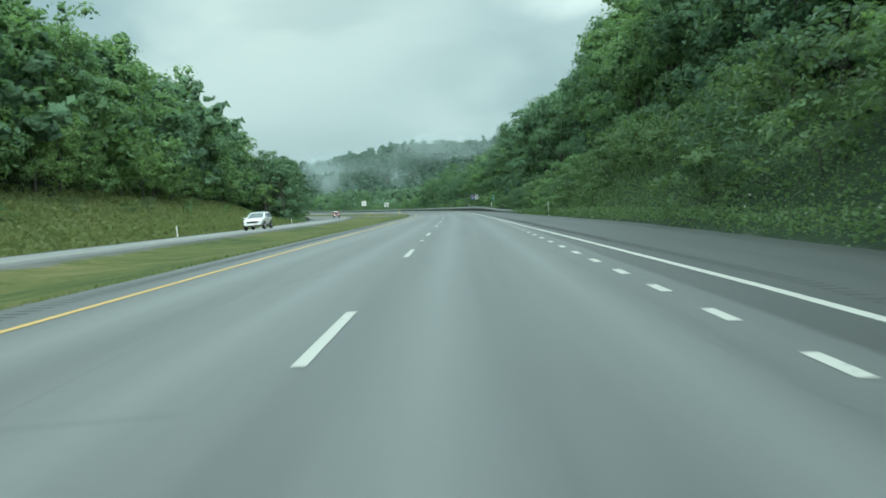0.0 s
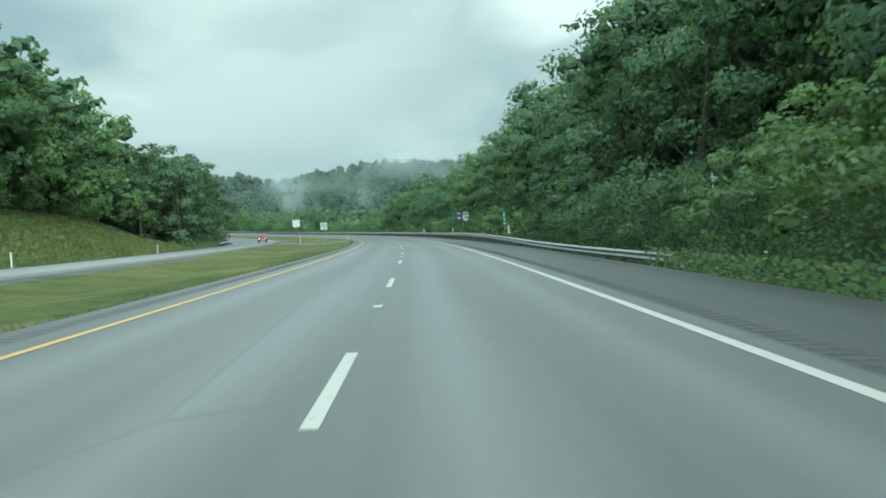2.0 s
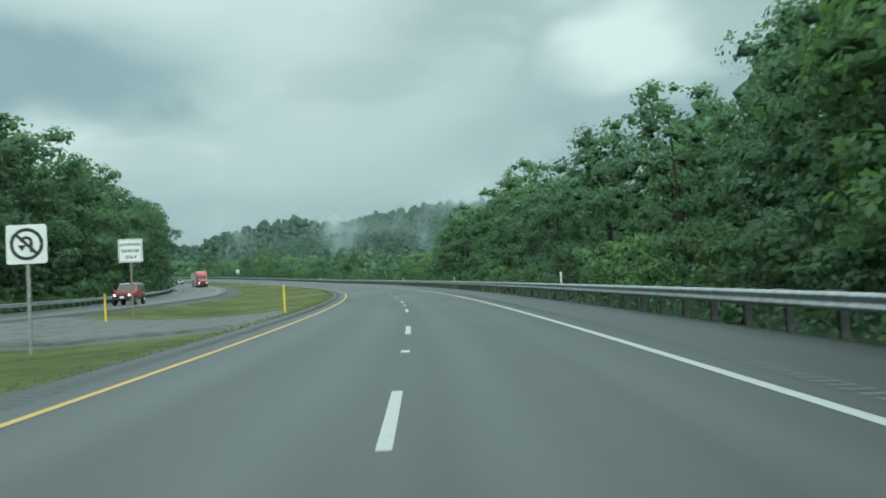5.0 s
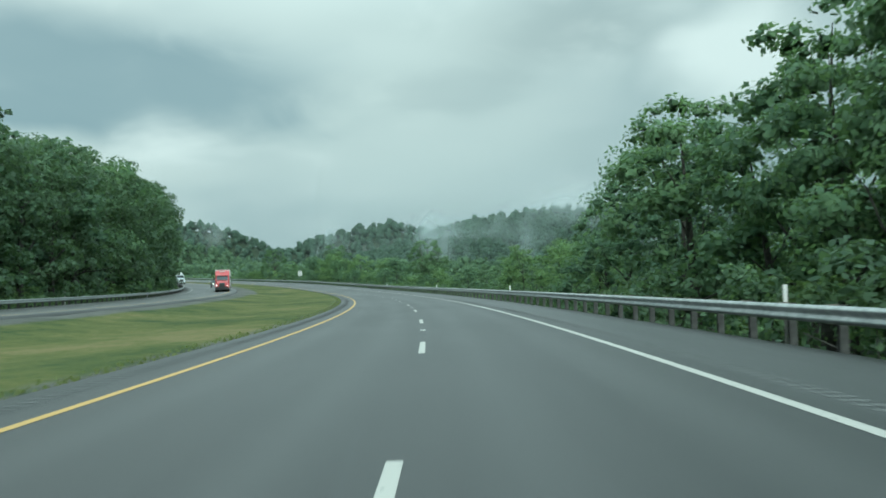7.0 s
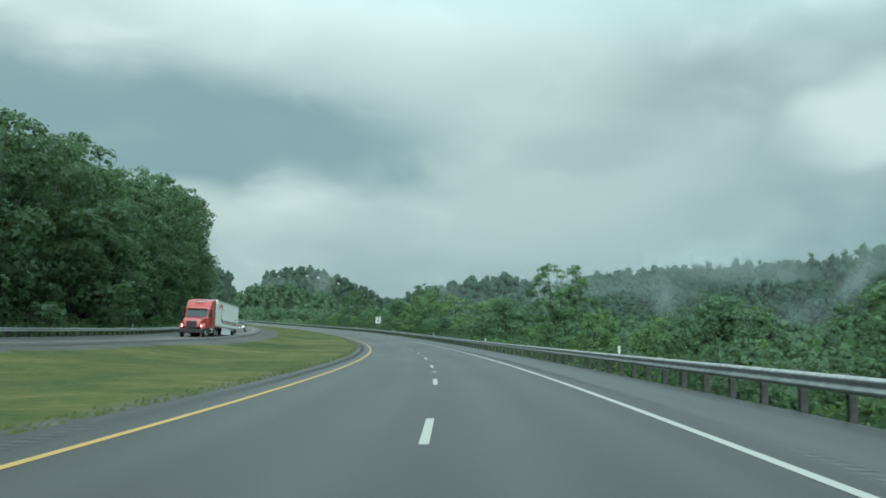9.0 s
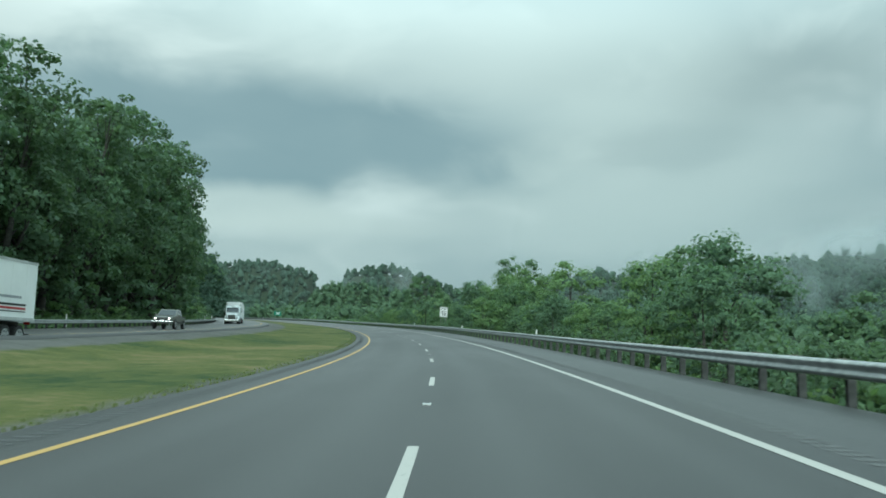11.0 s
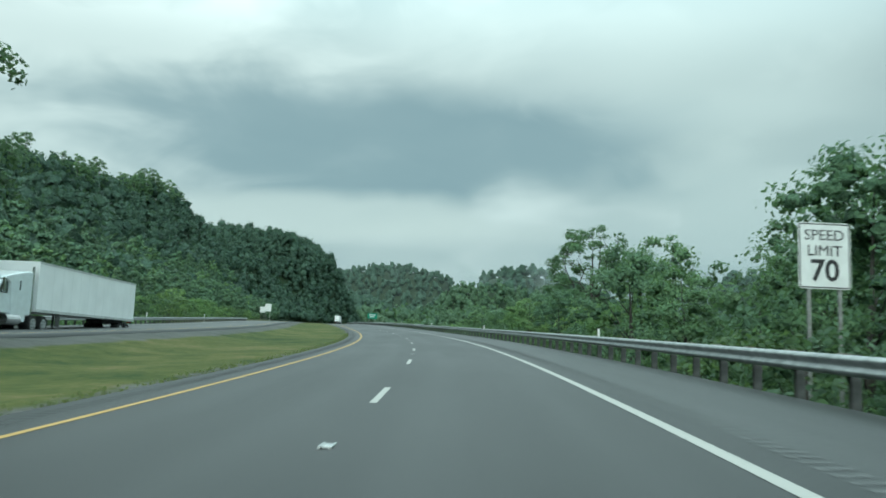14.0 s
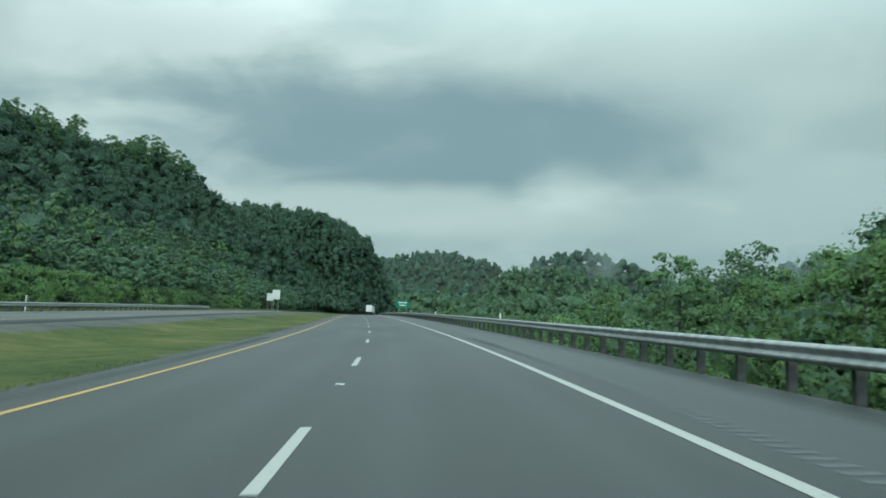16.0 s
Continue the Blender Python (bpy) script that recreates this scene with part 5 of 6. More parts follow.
def rounded(w, h, r, cx=0.0, cz=0.0, n=4):
    pts = []
    for sx, sz, a0 in ((1, 1, 0), (-1, 1, 90), (-1, -1, 180), (1, -1, 270)):
        for i in range(n + 1):
            a = radians(a0 + 90 * i / n)
            pts.append((cx + sx * (w / 2 - r) + r * math.cos(a), cz + sz * (h / 2 - r) + r * math.sin(a)))
    return pts


def letters(text, size, at, mat, parent, name="lettering", bold=0.012, squeeze=1.0):
    """Raised lettering from the built-in font, facing -y."""
    cu = bpy.data.curves.new(name, "FONT")
    cu.body, cu.size, cu.align_x, cu.align_y = text, size, "CENTER", "CENTER"
    cu.extrude, cu.offset, cu.resolution_u = 0.002, bold, 3
    tmp = bpy.data.objects.new(name, cu)
    me = bpy.data.meshes.new_from_object(tmp)
    bpy.data.objects.remove(tmp)
    bpy.data.curves.remove(cu)
    me.transform(Matrix.Translation(at) @ Matrix.Rotation(radians(90), 4, "X") @ Matrix.Diagonal((squeeze, 1, 1, 1)))
    me.materials.clear()
    me.materials.append(mat)
    return part(name, me, parent)


def thing(name, m, label, category, group=""):
    root = new(name, None)
    root.matrix_basis = m
    return tagged(root, label, category, group)


def ground_h(s, lat):
    return float(land(np.float64(s), np.float64(lat)))


def sign_posts(root, xs, top, mat=None, size=0.075):
    for x in xs:
        part("post", bm_box("post", (size, size * 0.8, top + 0.5), (x, 0.04, (top - 0.5) / 2), mat or POST_GREY, 0.006), root)


# speed limit sign
h0 = ground_h(475, 9.6)
sg = thing("speed_limit_sign", stand(475, 9.6, h0, 3), "white rectangular speed limit sign on two posts behind the guard rail", "road sign")
c = 3.1 - h0
sign_posts(sg, (-0.36, 0.36), c + 0.7)
part("sign_back", panel_mesh("sign_back", rounded(1.22, 1.52, 0.07, 0, c), 0.004, SIGN_BACK, -0.002), sg)
part("sign_face", panel_mesh("sign_face", rounded(1.22, 1.52, 0.07, 0, c), 0.004, SIGN_WHITE, -0.008), sg)
bm = bmesh.new()
for wx, wz, px, pz in ((1.16, 0.026, 0, 0.725), (1.16, 0.026, 0, -0.725), (0.026, 1.43, 0.575, 0), (0.026, 1.43, -0.575, 0)):
    box_bm(bm, (wx, 0.003, wz), (px, -0.0105, c + pz))
part("border", bm_mesh("border", bm, SIGN_BLACK), sg)
letters("SPEED", 0.345, (0, -0.0125, c + 0.46), SIGN_BLACK, sg, bold=0.0)
letters("LIMIT", 0.345, (0, -0.0125, c + 0.10), SIGN_BLACK, sg, bold=0.0)
letters("70", 0.68, (0, -0.0125, c - 0.36), SIGN_BLACK, sg, bold=0.014)

# sign at the median crossover
h0 = ground_h(200.6, -13.6)
sg = thing("crossover_sign", stand(200.6, -13.6, h0, 4), "white sign on a wooden post beside the median crossover", "road sign")
c = 3.4 - h0
sign_posts(sg, (0.0,), c + 0.5, surface("weathered_wooden_post", two_tone((0.14, 0.12, 0.10), (0.25, 0.22, 0.18), 7.0), 0.9), 0.1)
part("sign_face", panel_mesh("sign_face", rounded(1.18, 1.18, 0.06, 0, c), 0.008, SIGN_WHITE, -0.02), sg)
bm = bmesh.new()
for wx, wz, px, pz in ((1.08, 0.018, 0, 0.54), (1.08, 0.018, 0, -0.54), (0.018, 1.08, 0.54, 0), (0.018, 1.08, -0.54, 0)):
    box_bm(bm, (wx, 0.003, wz), (px, -0.0225, c + pz))
part("border", bm_mesh("border", bm, SIGN_BLACK), sg)
letters("AUTHORIZED", 0.19, (0, -0.022, c + 0.30), SIGN_BLACK, sg, bold=0.004, squeeze=0.86)
letters("VEHICLES", 0.21, (0, -0.022, c - 0.02), SIGN_BLACK, sg, bold=0.005)
letters("ONLY", 0.21, (0, -0.022, c - 0.34), SIGN_BLACK, sg, bold=0.005)

# no U-turn sign
h0 = ground_h(178, -8.8)
sg = thing("no_turn_sign", stand(178, -8.8, h0, 3), "square white sign with a barred U-turn arrow, on a thin post", "road sign")
c = 2.5 - h0
sign_posts(sg, (0.0,), c + 0.4)
part("sign_face", panel_mesh("sign_face", rounded(0.92, 0.92, 0.06, 0, c), 0.006, SIGN_WHITE, -0.012), sg)


def ring_mesh(name, r0, r1, cx, cz, mat, y, a0=0.0, a1=360.0, n=28):
    bm = bmesh.new()
    pv = []
    for i in range(n + 1):
        a = radians(a0 + (a1 - a0) * i / n)
        pv.append([bm.verts.new((cx + r * math.cos(a), yy, cz + r * math.sin(a))) for r in (r0, r1) for yy in (y, y + 0.003)])
    for p, q in zip(pv[:-1], pv[1:]):
        for i, j in ((0, 2), (2, 3), (3, 1), (1, 0)):
            bm.faces.new((p[i], p[j], q[j], q[i]))
    bmesh.ops.recalc_face_normals(bm, faces=bm.faces)
    return bm_mesh(name, bm, mat)


part("ring", ring_mesh("ring", 0.30, 0.38, 0, c, SIGN_BLACK, -0.016), sg, "dark prohibition ring")
part("slash", bm_box("slash", (0.07, 0.003, 0.66), (0, -0.0165, c), SIGN_BLACK, 0, Matrix.Rotation(radians(-45), 3, "Y")), sg)
part("arrow", ring_mesh("arrow", 0.07, 0.14, 0, c + 0.05, SIGN_BLACK, -0.0195, 0, 180, 12), sg)
part("arrow_leg", bm_box("arrow_leg", (0.07, 0.003, 0.24), (0.105, -0.019, c - 0.07), SIGN_BLACK), sg)
part("arrow_head", panel_mesh("arrow_head", [(-0.20, c - 0.02), (-0.01, c - 0.02), (-0.105, c - 0.17)], 0.003, SIGN_BLACK, -0.019), sg)


# route shields
def shield_outline(w, h, cz):
    half = [(0.0, 0.47), (0.10, 0.43), (0.24, 0.42), (0.36, 0.48), (0.45, 0.36), (0.49, 0.15), (0.48, -0.05), (0.40, -0.26), (0.22, -0.42), (0.0, -0.5)]
    pts = half + [(-x, z) for x, z in half[-2:0:-1]]
    return [(x * w, cz + z * h) for x, z in pts]


h0 = ground_h(160, 8.6)
sg = thing("route_marker", stand(160, 8.6, h0, 2), "pair of highway route shields on one post behind the guard rail", "road sign")
c = 2.4 - h0
sign_posts(sg, (0.05,), c + 0.4)
part("crossbar", bm_box("crossbar", (1.5, 0.03, 0.05), (0.0, 0.01, c), POST_GREY), sg)
part("blue_shield", panel_mesh("blue_shield", shield_outline(0.80, 0.80, c - 0.05), 0.006, SIGN_BLUE, -0.02), sg, "blue shield with a red band")
part("red_band", bm_box("red_band", (0.66, 0.003, 0.11), (0, -0.0225, c + 0.22), SIGN_RED), sg).location.x = 0.0
part("white_shield", panel_mesh("white_shield", shield_outline(0.80, 0.80, c - 0.05), 0.006, SIGN_WHITE, -0.02), sg, "white shield with a black number")
for o in sg.children:
    if o.name.startswith(("blue_shield", "red_band")):
        o.location.x = -0.44
    if o.name.startswith("white_shield"):
        o.location.x = 0.44
letters("79", 0.40, (-0.44, -0.024, c - 0.10), SIGN_WHITE, sg, bold=0.012)
letters("19", 0.44, (0.44, -0.024, c - 0.06), SIGN_BLACK, sg, bold=0.012)
part("direction_plate", bm_box("direction_plate", (0.62, 0.006, 0.26), (-0.44, -0.018, c + 0.52), SIGN_BLUE), sg, "small blue direction plate")
part("direction_plate", bm_box("direction_plate", (0.62, 0.006, 0.26), (0.44, -0.018, c + 0.52), SIGN_WHITE), sg, "small white direction plate")
part("legend_bar", bm_box("legend_bar", (0.46, 0.003, 0.09), (-0.44, -0.0225, c + 0.52), SIGN_WHITE), sg)
part("legend_bar", bm_box("legend_bar", (0.46, 0.003, 0.09), (0.44, -0.0225, c + 0.52), SIGN_BLACK), sg)

# mile marker
h0 = ground_h(130, 8.9)
sg = thing("mile_marker", stand(130, 8.9, h0, 2), "narrow upright green mile marker with white digits", "road sign")
c = 1.75 - h0
sign_posts(sg, (0.0,), c + 0.4, None, 0.06)
part("sign_face", panel_mesh("sign_face", rounded(0.31, 1.10, 0.03, 0, c), 0.006, SIGN_GREEN, -0.012), sg)
for t, dz in (("5", 0.22), ("8", -0.09), ("0", -0.40)):
    letters(t, 0.30, (0, -0.014, c + dz), SIGN_WHITE, sg, bold=0.008)
part("legend_bar", bm_box("legend_bar", (0.20, 0.003, 0.06), (0, -0.0145, c + 0.45), SIGN_WHITE), sg)

# far green guide sign, and the backs of two big signs for the other direction
h0 = ground_h(712, 9.2)
sg = thing("guide_sign", stand(712, 9.2, h0, 4), "green guide sign with white border far down the road", "road sign")
sign_posts(sg, (-0.9, 0.9), 3.6 - h0, None, 0.12)
part("sign_face", panel_mesh("sign_face", rounded(3.0, 1.7, 0.12, 0, 2.9 - h0), 0.01, SIGN_GREEN, -0.03), sg)
for dz, w in ((0.35, 2.0), (-0.25, 1.5)):
    part("legend_bar", bm_box("legend_bar", (w, 0.004, 0.24), (0, -0.034, 2.9 - h0 + dz), SIGN_WHITE), sg)
for s_, la, w, hh, zz_ in ((779, -26.5, 2.4, 2.9, 5.2), (783, -28.8, 2.0, 2.3, 4.4)):
    h0 = ground_h(s_, la)
    sg = thing("sign_back_board", stand(s_, la, h0, -6), "bare grey back of a large sign facing oncoming traffic", "road sign", "large signs seen from behind")
    sign_posts(sg, (-w * 0.3, w * 0.3), zz_ + hh / 2 - h0, None, 0.12)
    part("panel", panel_mesh("panel", rounded(w, hh, 0.08, 0, zz_ - h0), 0.02, SIGN_WHITE, -0.06), sg)
    for k_ in (-0.3, 0.3):
        part("stiffener", bm_box("stiffener", (w * 0.96, 0.05, 0.07), (0, -0.085, zz_ - h0 + k_ * hh), SIGN_BACK), sg)


# delineator posts
def delineator(s, lat, tall, mat, label, group, sheet=SIGN_WHITE):
    h0 = ground_h(s, lat)
    d = thing("delineator_post", stand(s, lat, h0, rng.uniform(-8, 8)) @ Matrix.Rotation(radians(rng.normal(0, 1.2)), 4, "Y"), label, "delineator", group)
    part("post", DEL_ME[mat.name, tall], d)
    if tall > 1.3:
        part("stake", STAKE, d, "dull steel stake")
    part("reflector", DEL_REF[mat.name, tall], d)


AMBER = surface("amber_reflector", two_tone((0.55, 0.27, 0.06), (0.68, 0.36, 0.1), 6.0), 0.4)
DEL_ME, DEL_REF = {}, {}
STAKE = bm_box("stake", (0.05, 0.03, 1.5), (0, 0.035, 0.35), POST_STEEL, 0.006)
for mat_ in (POST_WHITE, POST_YELLOW):
    for tall_ in (1.25, 1.45, 1.05):
        bm = bmesh.new()
        foot = 0.9 if tall_ > 1.3 else -0.3
        box_bm(bm, (0.095, 0.018, tall_ - foot), (0, 0, (tall_ + foot) / 2), 0.006)
        box_bm(bm, (0.02, 0.035, tall_ - foot - 0.05), (0, 0.012, (tall_ + foot) / 2 - 0.02), 0.004)
        DEL_ME[mat_.name, tall_] = bm_mesh("post", bm, mat_)
        DEL_REF[mat_.name, tall_] = bm_box("reflector", (0.075, 0.004, 0.16), (0, -0.0115, tall_ - 0.14), SIGN_WHITE if mat_ is POST_WHITE else AMBER)
delineator(62.3, 8.2, 1.05, POST_WHITE, "slim white delineator post at the foot of the bank", "white delineators")
for s_ in (239, 279, 321, 366, 406, 446, 488.7, 529, 570, 611, 652):
    delineator(s_, 7.3, 1.45, POST_WHITE, "slim white delineator post behind the guard rail", "white delineators")
for s_ in (118, 160, 196):
    delineator(s_, float(rail_lat(s_)) + 0.35, 1.45, POST_WHITE, "slim white delineator post behind the guard rail", "white delineators")
for s_ in (36, 77, 118, 160):
    delineator(s_, float(opp_in(s_)) - OPP_W - 0.5, 1.05, POST_WHITE, "short white delineator beyond the opposite carriageway", "white delineators")
for s_ in (262, 303, 344, 385, 426, 467, 508, 549, 590):
    delineator(s_, float(opp_in(s_)) - OPP_W - 0.9, 1.25, POST_WHITE, "white delineator behind the far guard rail", "white delineators")
delineator(195.2, -5.35, 1.25, POST_YELLOW, "yellow delineator post at the crossover's edge", "yellow delineators")
delineator(194.5, -12.9, 1.25, POST_YELLOW, "yellow delineator post at the crossover's edge", "yellow delineators")

# small white cross on the bank
h0 = ground_h(98.6, 14.4)
cr = thing("wayside_cross", stand(98.6, 14.4, h0, 10), "small white wooden cross among the weeds of the bank", "cross")
part("upright", bm_box("upright", (0.11, 0.05, 1.9), (0, 0, 0.75), POST_WHITE, 0.01), cr)
part("crossbar", bm_box("crossbar", (0.62, 0.045, 0.11), (0, -0.005, 1.4), POST_WHITE, 0.01), cr)


# ---------------------------------------------------------------- vehicles on the opposite carriageway
def paint(name, col, rough=0.28, coat=0.6):
    m = surface(name, lambda nt, co: ramp(nt, noise_node(nt, co, 2.5, 4.0), [(0.3, tuple(v * 0.86 for v in col)), (0.7, col)]), rough)
    b = next(n for n in m.node_tree.nodes if n.type == "BSDF_PRINCIPLED")
    b.inputs["Coat Weight"].default_value = coat
    b.inputs["Coat Roughness"].default_value = 0.08
    return m


CAR_WHITE = paint("white_car_paint", (0.78, 0.79, 0.80))
CAR_RED = paint("red_car_paint", (0.42, 0.035, 0.03))
TRUCK_RED = paint("red_truck_paint", (0.50, 0.035, 0.04))
TRUCK_PALE = paint("pale_blue_white_truck_paint", (0.74, 0.80, 0.82))
PICKUP_GREY = paint("dark_grey_green_car_paint", (0.10, 0.105, 0.09))
TRAILER_WHITE = surface("white_trailer_panels", two_tone((0.80, 0.81, 0.81), (0.87, 0.88, 0.88), 0.7), 0.45)
GLASS_DARK = surface("dark_tinted_glass", lambda nt, co: (0.035, 0.042, 0.046), 0.05, spec=1.0)
RUBBER = surface("black_rubber", two_tone((0.014, 0.014, 0.014), (0.035, 0.035, 0.034), 12.0), 0.85)
TRIM = surface("black_plastic_trim", two_tone((0.018, 0.018, 0.018), (0.045, 0.045, 0.045), 6.0), 0.6)
CHROME = surface("bright_metal", two_tone((0.62, 0.63, 0.64), (0.75, 0.76, 0.77), 5.0), 0.22, metal=1.0)
RIM = surface("wheel_metal", two_tone((0.42, 0.43, 0.44), (0.62, 0.63, 0.64), 8.0), 0.35, metal=0.7)
LAMP_RED = surface("red_lamp_lens", lambda nt, co: (0.45, 0.02, 0.02), 0.25)
LEGEND_TEAL = surface("pale_teal_legend", two_tone((0.42, 0.56, 0.58), (0.52, 0.64, 0.66), 4.0), 0.6)
LEGEND_GREY = surface("faded_grey_legend", two_tone((0.28, 0.29, 0.31), (0.4, 0.41, 0.43), 4.0), 0.6)
CHASSIS = surface("sooty_chassis_steel", two_tone((0.02, 0.02, 0.02), (0.06, 0.06, 0.058), 5.0), 0.75)
LAMP_ON = bpy.data.materials.new("lit_headlamp")
_nt, _nd, _lk = nodes_of(LAMP_ON)
_o, _e = _nd.new("ShaderNodeOutputMaterial"), _nd.new("ShaderNodeEmission")
_e.inputs[0].default_value, _e.inputs[1].default_value = (1.0, 0.95, 0.85, 1), 4.0
_lk.new(_e.outputs[0], _o.inputs[0])


def hull(name, prof, width, mat, bevel=0.04, pinch=None):
    """A closed body from a side outline (y, z); pinch(y, z) narrows it."""
    bm = bmesh.new()
    L, R = [], []
    for y, z in prof:
        k = pinch(y, z) if pinch else 1.0
        L.append(bm.verts.new((-width / 2 * k, y, z)))
        R.append(bm.verts.new((width / 2 * k, y, z)))
    bm.faces.new(L)
    bm.faces.new(R[::-1])
    n = len(prof)
    for i in range(n):
        j = (i + 1) % n
        bm.faces.new((L[j], L[i], R[i], R[j]))
    bmesh.ops.recalc_face_normals(bm, faces=bm.faces)
    if bevel:
        bmesh.ops.bevel(bm, geom=list(bm.edges), offset=bevel, segments=3, affect="EDGES", profile=0.5)
    me = bm_mesh(name, bm, mat)
    return me


def wheel(root, x, y, r, w, dual=False):
    side = 1 if x > 0 else -1
    wd = w * (2.1 if dual else 1)
    rot = Matrix.Rotation(radians(90), 4, "Y")
    bm = bmesh.new()
    cyl_bm(bm, r, r, wd * 0.75, Matrix.Translation((x, y, r)) @ rot, 26)
    cyl_bm(bm, r * 0.94, r * 0.94, wd, Matrix.Translation((x, y, r)) @ rot, 26)
    wh = part("wheel", bm_mesh("wheel", bm, RUBBER), root)
    bm = bmesh.new()
    cyl_bm(bm, r * 0.62, r * 0.62, 0.03, Matrix.Translation((x + side * (wd / 2 + 0.004), y, r)) @ rot, 22)
    cyl_bm(bm, r * 0.22, r * 0.18, 0.06, Matrix.Translation((x + side * (wd / 2 + 0.03), y, r)) @ rot, 14)
    part("rim", bm_mesh("rim", bm, RIM), wh)
    bm = bmesh.new()
    for i in range(6):
        a = i * math.pi / 3
        m = Matrix.Translation((x + side * (wd / 2 + 0.021), y + math.cos(a) * r * 0.42, r + math.sin(a) * r * 0.42)) @ rot
        cyl_bm(bm, r * 0.10, r * 0.10, 0.012, m, 10)
    part("rim_opening", bm_mesh("rim_opening", bm, TRIM), wh)


def quad_part(name, pts, mat, parent, thick=0.015):
    """A thin pane from four corners, with thickness."""
    bm = bmesh.new()
    vs = [bm.verts.new(p) for p in pts]
    f = bm.faces.new(vs)
    f.normal_update()
    nn = f.normal.copy()
    r = bmesh.ops.extrude_face_region(bm, geom=[f])
    for v in r["geom"]:
        if isinstance(v, bmesh.types.BMVert):
            v.co += nn * thick
    bmesh.ops.recalc_face_normals(bm, faces=bm.faces)
    return part(name, bm_mesh(name, bm, mat), parent)


def car(root, body, cabin, width, mat, wheels, r, roof_pinch, belt, face, lamps_on=True, cabin_mat=None, lip=0.24):
    """A road car that looks along +y: body and cabin side outlines, wheel places, window line."""
    y0, y1 = body[0][0], body[-1][0]
    ends = lambda y, z: (1.0 - 0.13 * max(0.0, (abs(y - (y0 + y1) / 2) / ((y1 - y0) / 2) - 0.72) / 0.28) ** 2) * (0.955 if z < 0.6 else 1.0)
    part("body", hull("body", body, width, mat, 0.075, ends), root)
    zt = max(z for _, z in cabin)
    pin = lambda y, z: 0.95 - (0.95 - roof_pinch) * max(0, (z - belt) / (zt - belt))
    part("cabin", hull("cabin", cabin, width, cabin_mat or mat, 0.05, pin), root)
    (ry0, rz0), (ry1, rz1), (ry2, rz2), (fy2, fz2), (fy0, fz0) = cabin
    hw = lambda z: width / 2 * pin(0, z)
    # windscreen, rear window
    for nm, (ya, za), (yb, zb), sg_ in (("windscreen", (fy0, fz0), (fy2, fz2), 1), ("rear_window", (ry0, rz0), (ry1, rz1), -1)):
        a, b = 0.12, 0.88
        p = [(ya + (yb - ya) * t, za + (zb - za) * t) for t in (a, b)]
        w0, w1 = hw(p[0][1]) * 0.86, hw(p[1][1]) * 0.86
        o = sg_ * 0.02
        quad_part(nm, [(-w0, p[0][0] + o, p[0][1] + 0.02), (w0, p[0][0] + o, p[0][1] + 0.02), (w1, p[1][0] + o, p[1][1] + 0.02), (-w1, p[1][0] + o, p[1][1] + 0.02)], GLASS_DARK, root)
    # side windows, one by one
    zb, zt2 = belt + 0.06, zt - 0.12
    ya = ry0 + (ry1 - ry0) * 0.35 + 0.12
    yb_low, yb_up = fy0 - 0.22, fy2 - 0.02
    n = 3 if (yb_low - ya) > 2.4 else 2
    for sd in (-1, 1):
        for i in range(n):
            l0, l1 = ya + (yb_low - ya) * i / n + 0.04, ya + (yb_low - ya) * (i + 1) / n - 0.04
            u0, u1 = ya + 0.12 + (yb_up - ya - 0.12) * i / n + 0.04, ya + 0.12 + (yb_up - ya - 0.12) * (i + 1) / n - 0.04
            quad_part("side_window", [(sd * (hw(zb) + 0.004), l0, zb), (sd * (hw(zb) + 0.004), l1, zb), (sd * (hw(zt2) + 0.004), u1, zt2), (sd * (hw(zt2) + 0.004), u0, zt2)][::sd], GLASS_DARK, root)
        part("mirror", bm_box("mirror", (0.2, 0.12, 0.15), (sd * (width / 2 + 0.07), fy0 - 0.25, belt + 0.12), mat, 0.03), root)
        part("sill", bm_box("sill", (0.03, body[-1][0] - body[0][0] - 0.7, 0.16), (sd * (width / 2 + 0.005), (body[0][0] + body[-1][0]) / 2, body[0][1] + 0.07), TRIM, 0.01), root)
        for y in wheels:
            bm = bmesh.new()
            cyl_bm(bm, r * 1.2, r * 1.2, 0.05, Matrix.Translation((sd * (width / 2 - 0.012), y, r + 0.03)) @ Matrix.Rotation(radians(90), 4, "Y"), 24)
            part("wheel_arch", bm_mesh("wheel_arch", bm, TRIM), root)
            wheel(root, sd * (width / 2 - 0.08), y, r, 0.22)
        part("headlamp", bm_box("headlamp", (0.20, 0.08, 0.11), (sd * (width / 2 - 0.34), face[0] + 0.0, face[1]), LAMP_ON if lamps_on else CHROME, 0.03), root, "lit headlamp" if lamps_on else "clear headlamp")
        part("tail_lamp", bm_box("tail_lamp", (0.16, 0.06, 0.34), (sd * (width / 2 - 0.30), body[1][0] - 0.005, belt - 0.15), LAMP_RED, 0.02), root)
    part("grille", bm_box("grille", (width * 0.55, 0.06, 0.22), (0, face[0] + 0.02, face[1] - 0.05), TRIM, 0.02), root)
    part("bumper", bm_box("bumper", (width * 0.9, 0.14, lip), (0, face[0] - 0.03, body[-1][1] + lip / 2 + 0.02), TRIM, lip * 0.2), root)
    part("plate", bm_box("plate", (0.32, 0.02, 0.15), (0, face[0] + 0.075, body[-1][1] + 0.2), SIGN_WHITE, 0.005), root)


def on_opp(s, lat):
    return stand(s, lat, float(opp_h(np.float64(s), np.float64(lat))) + 0.0, 180)


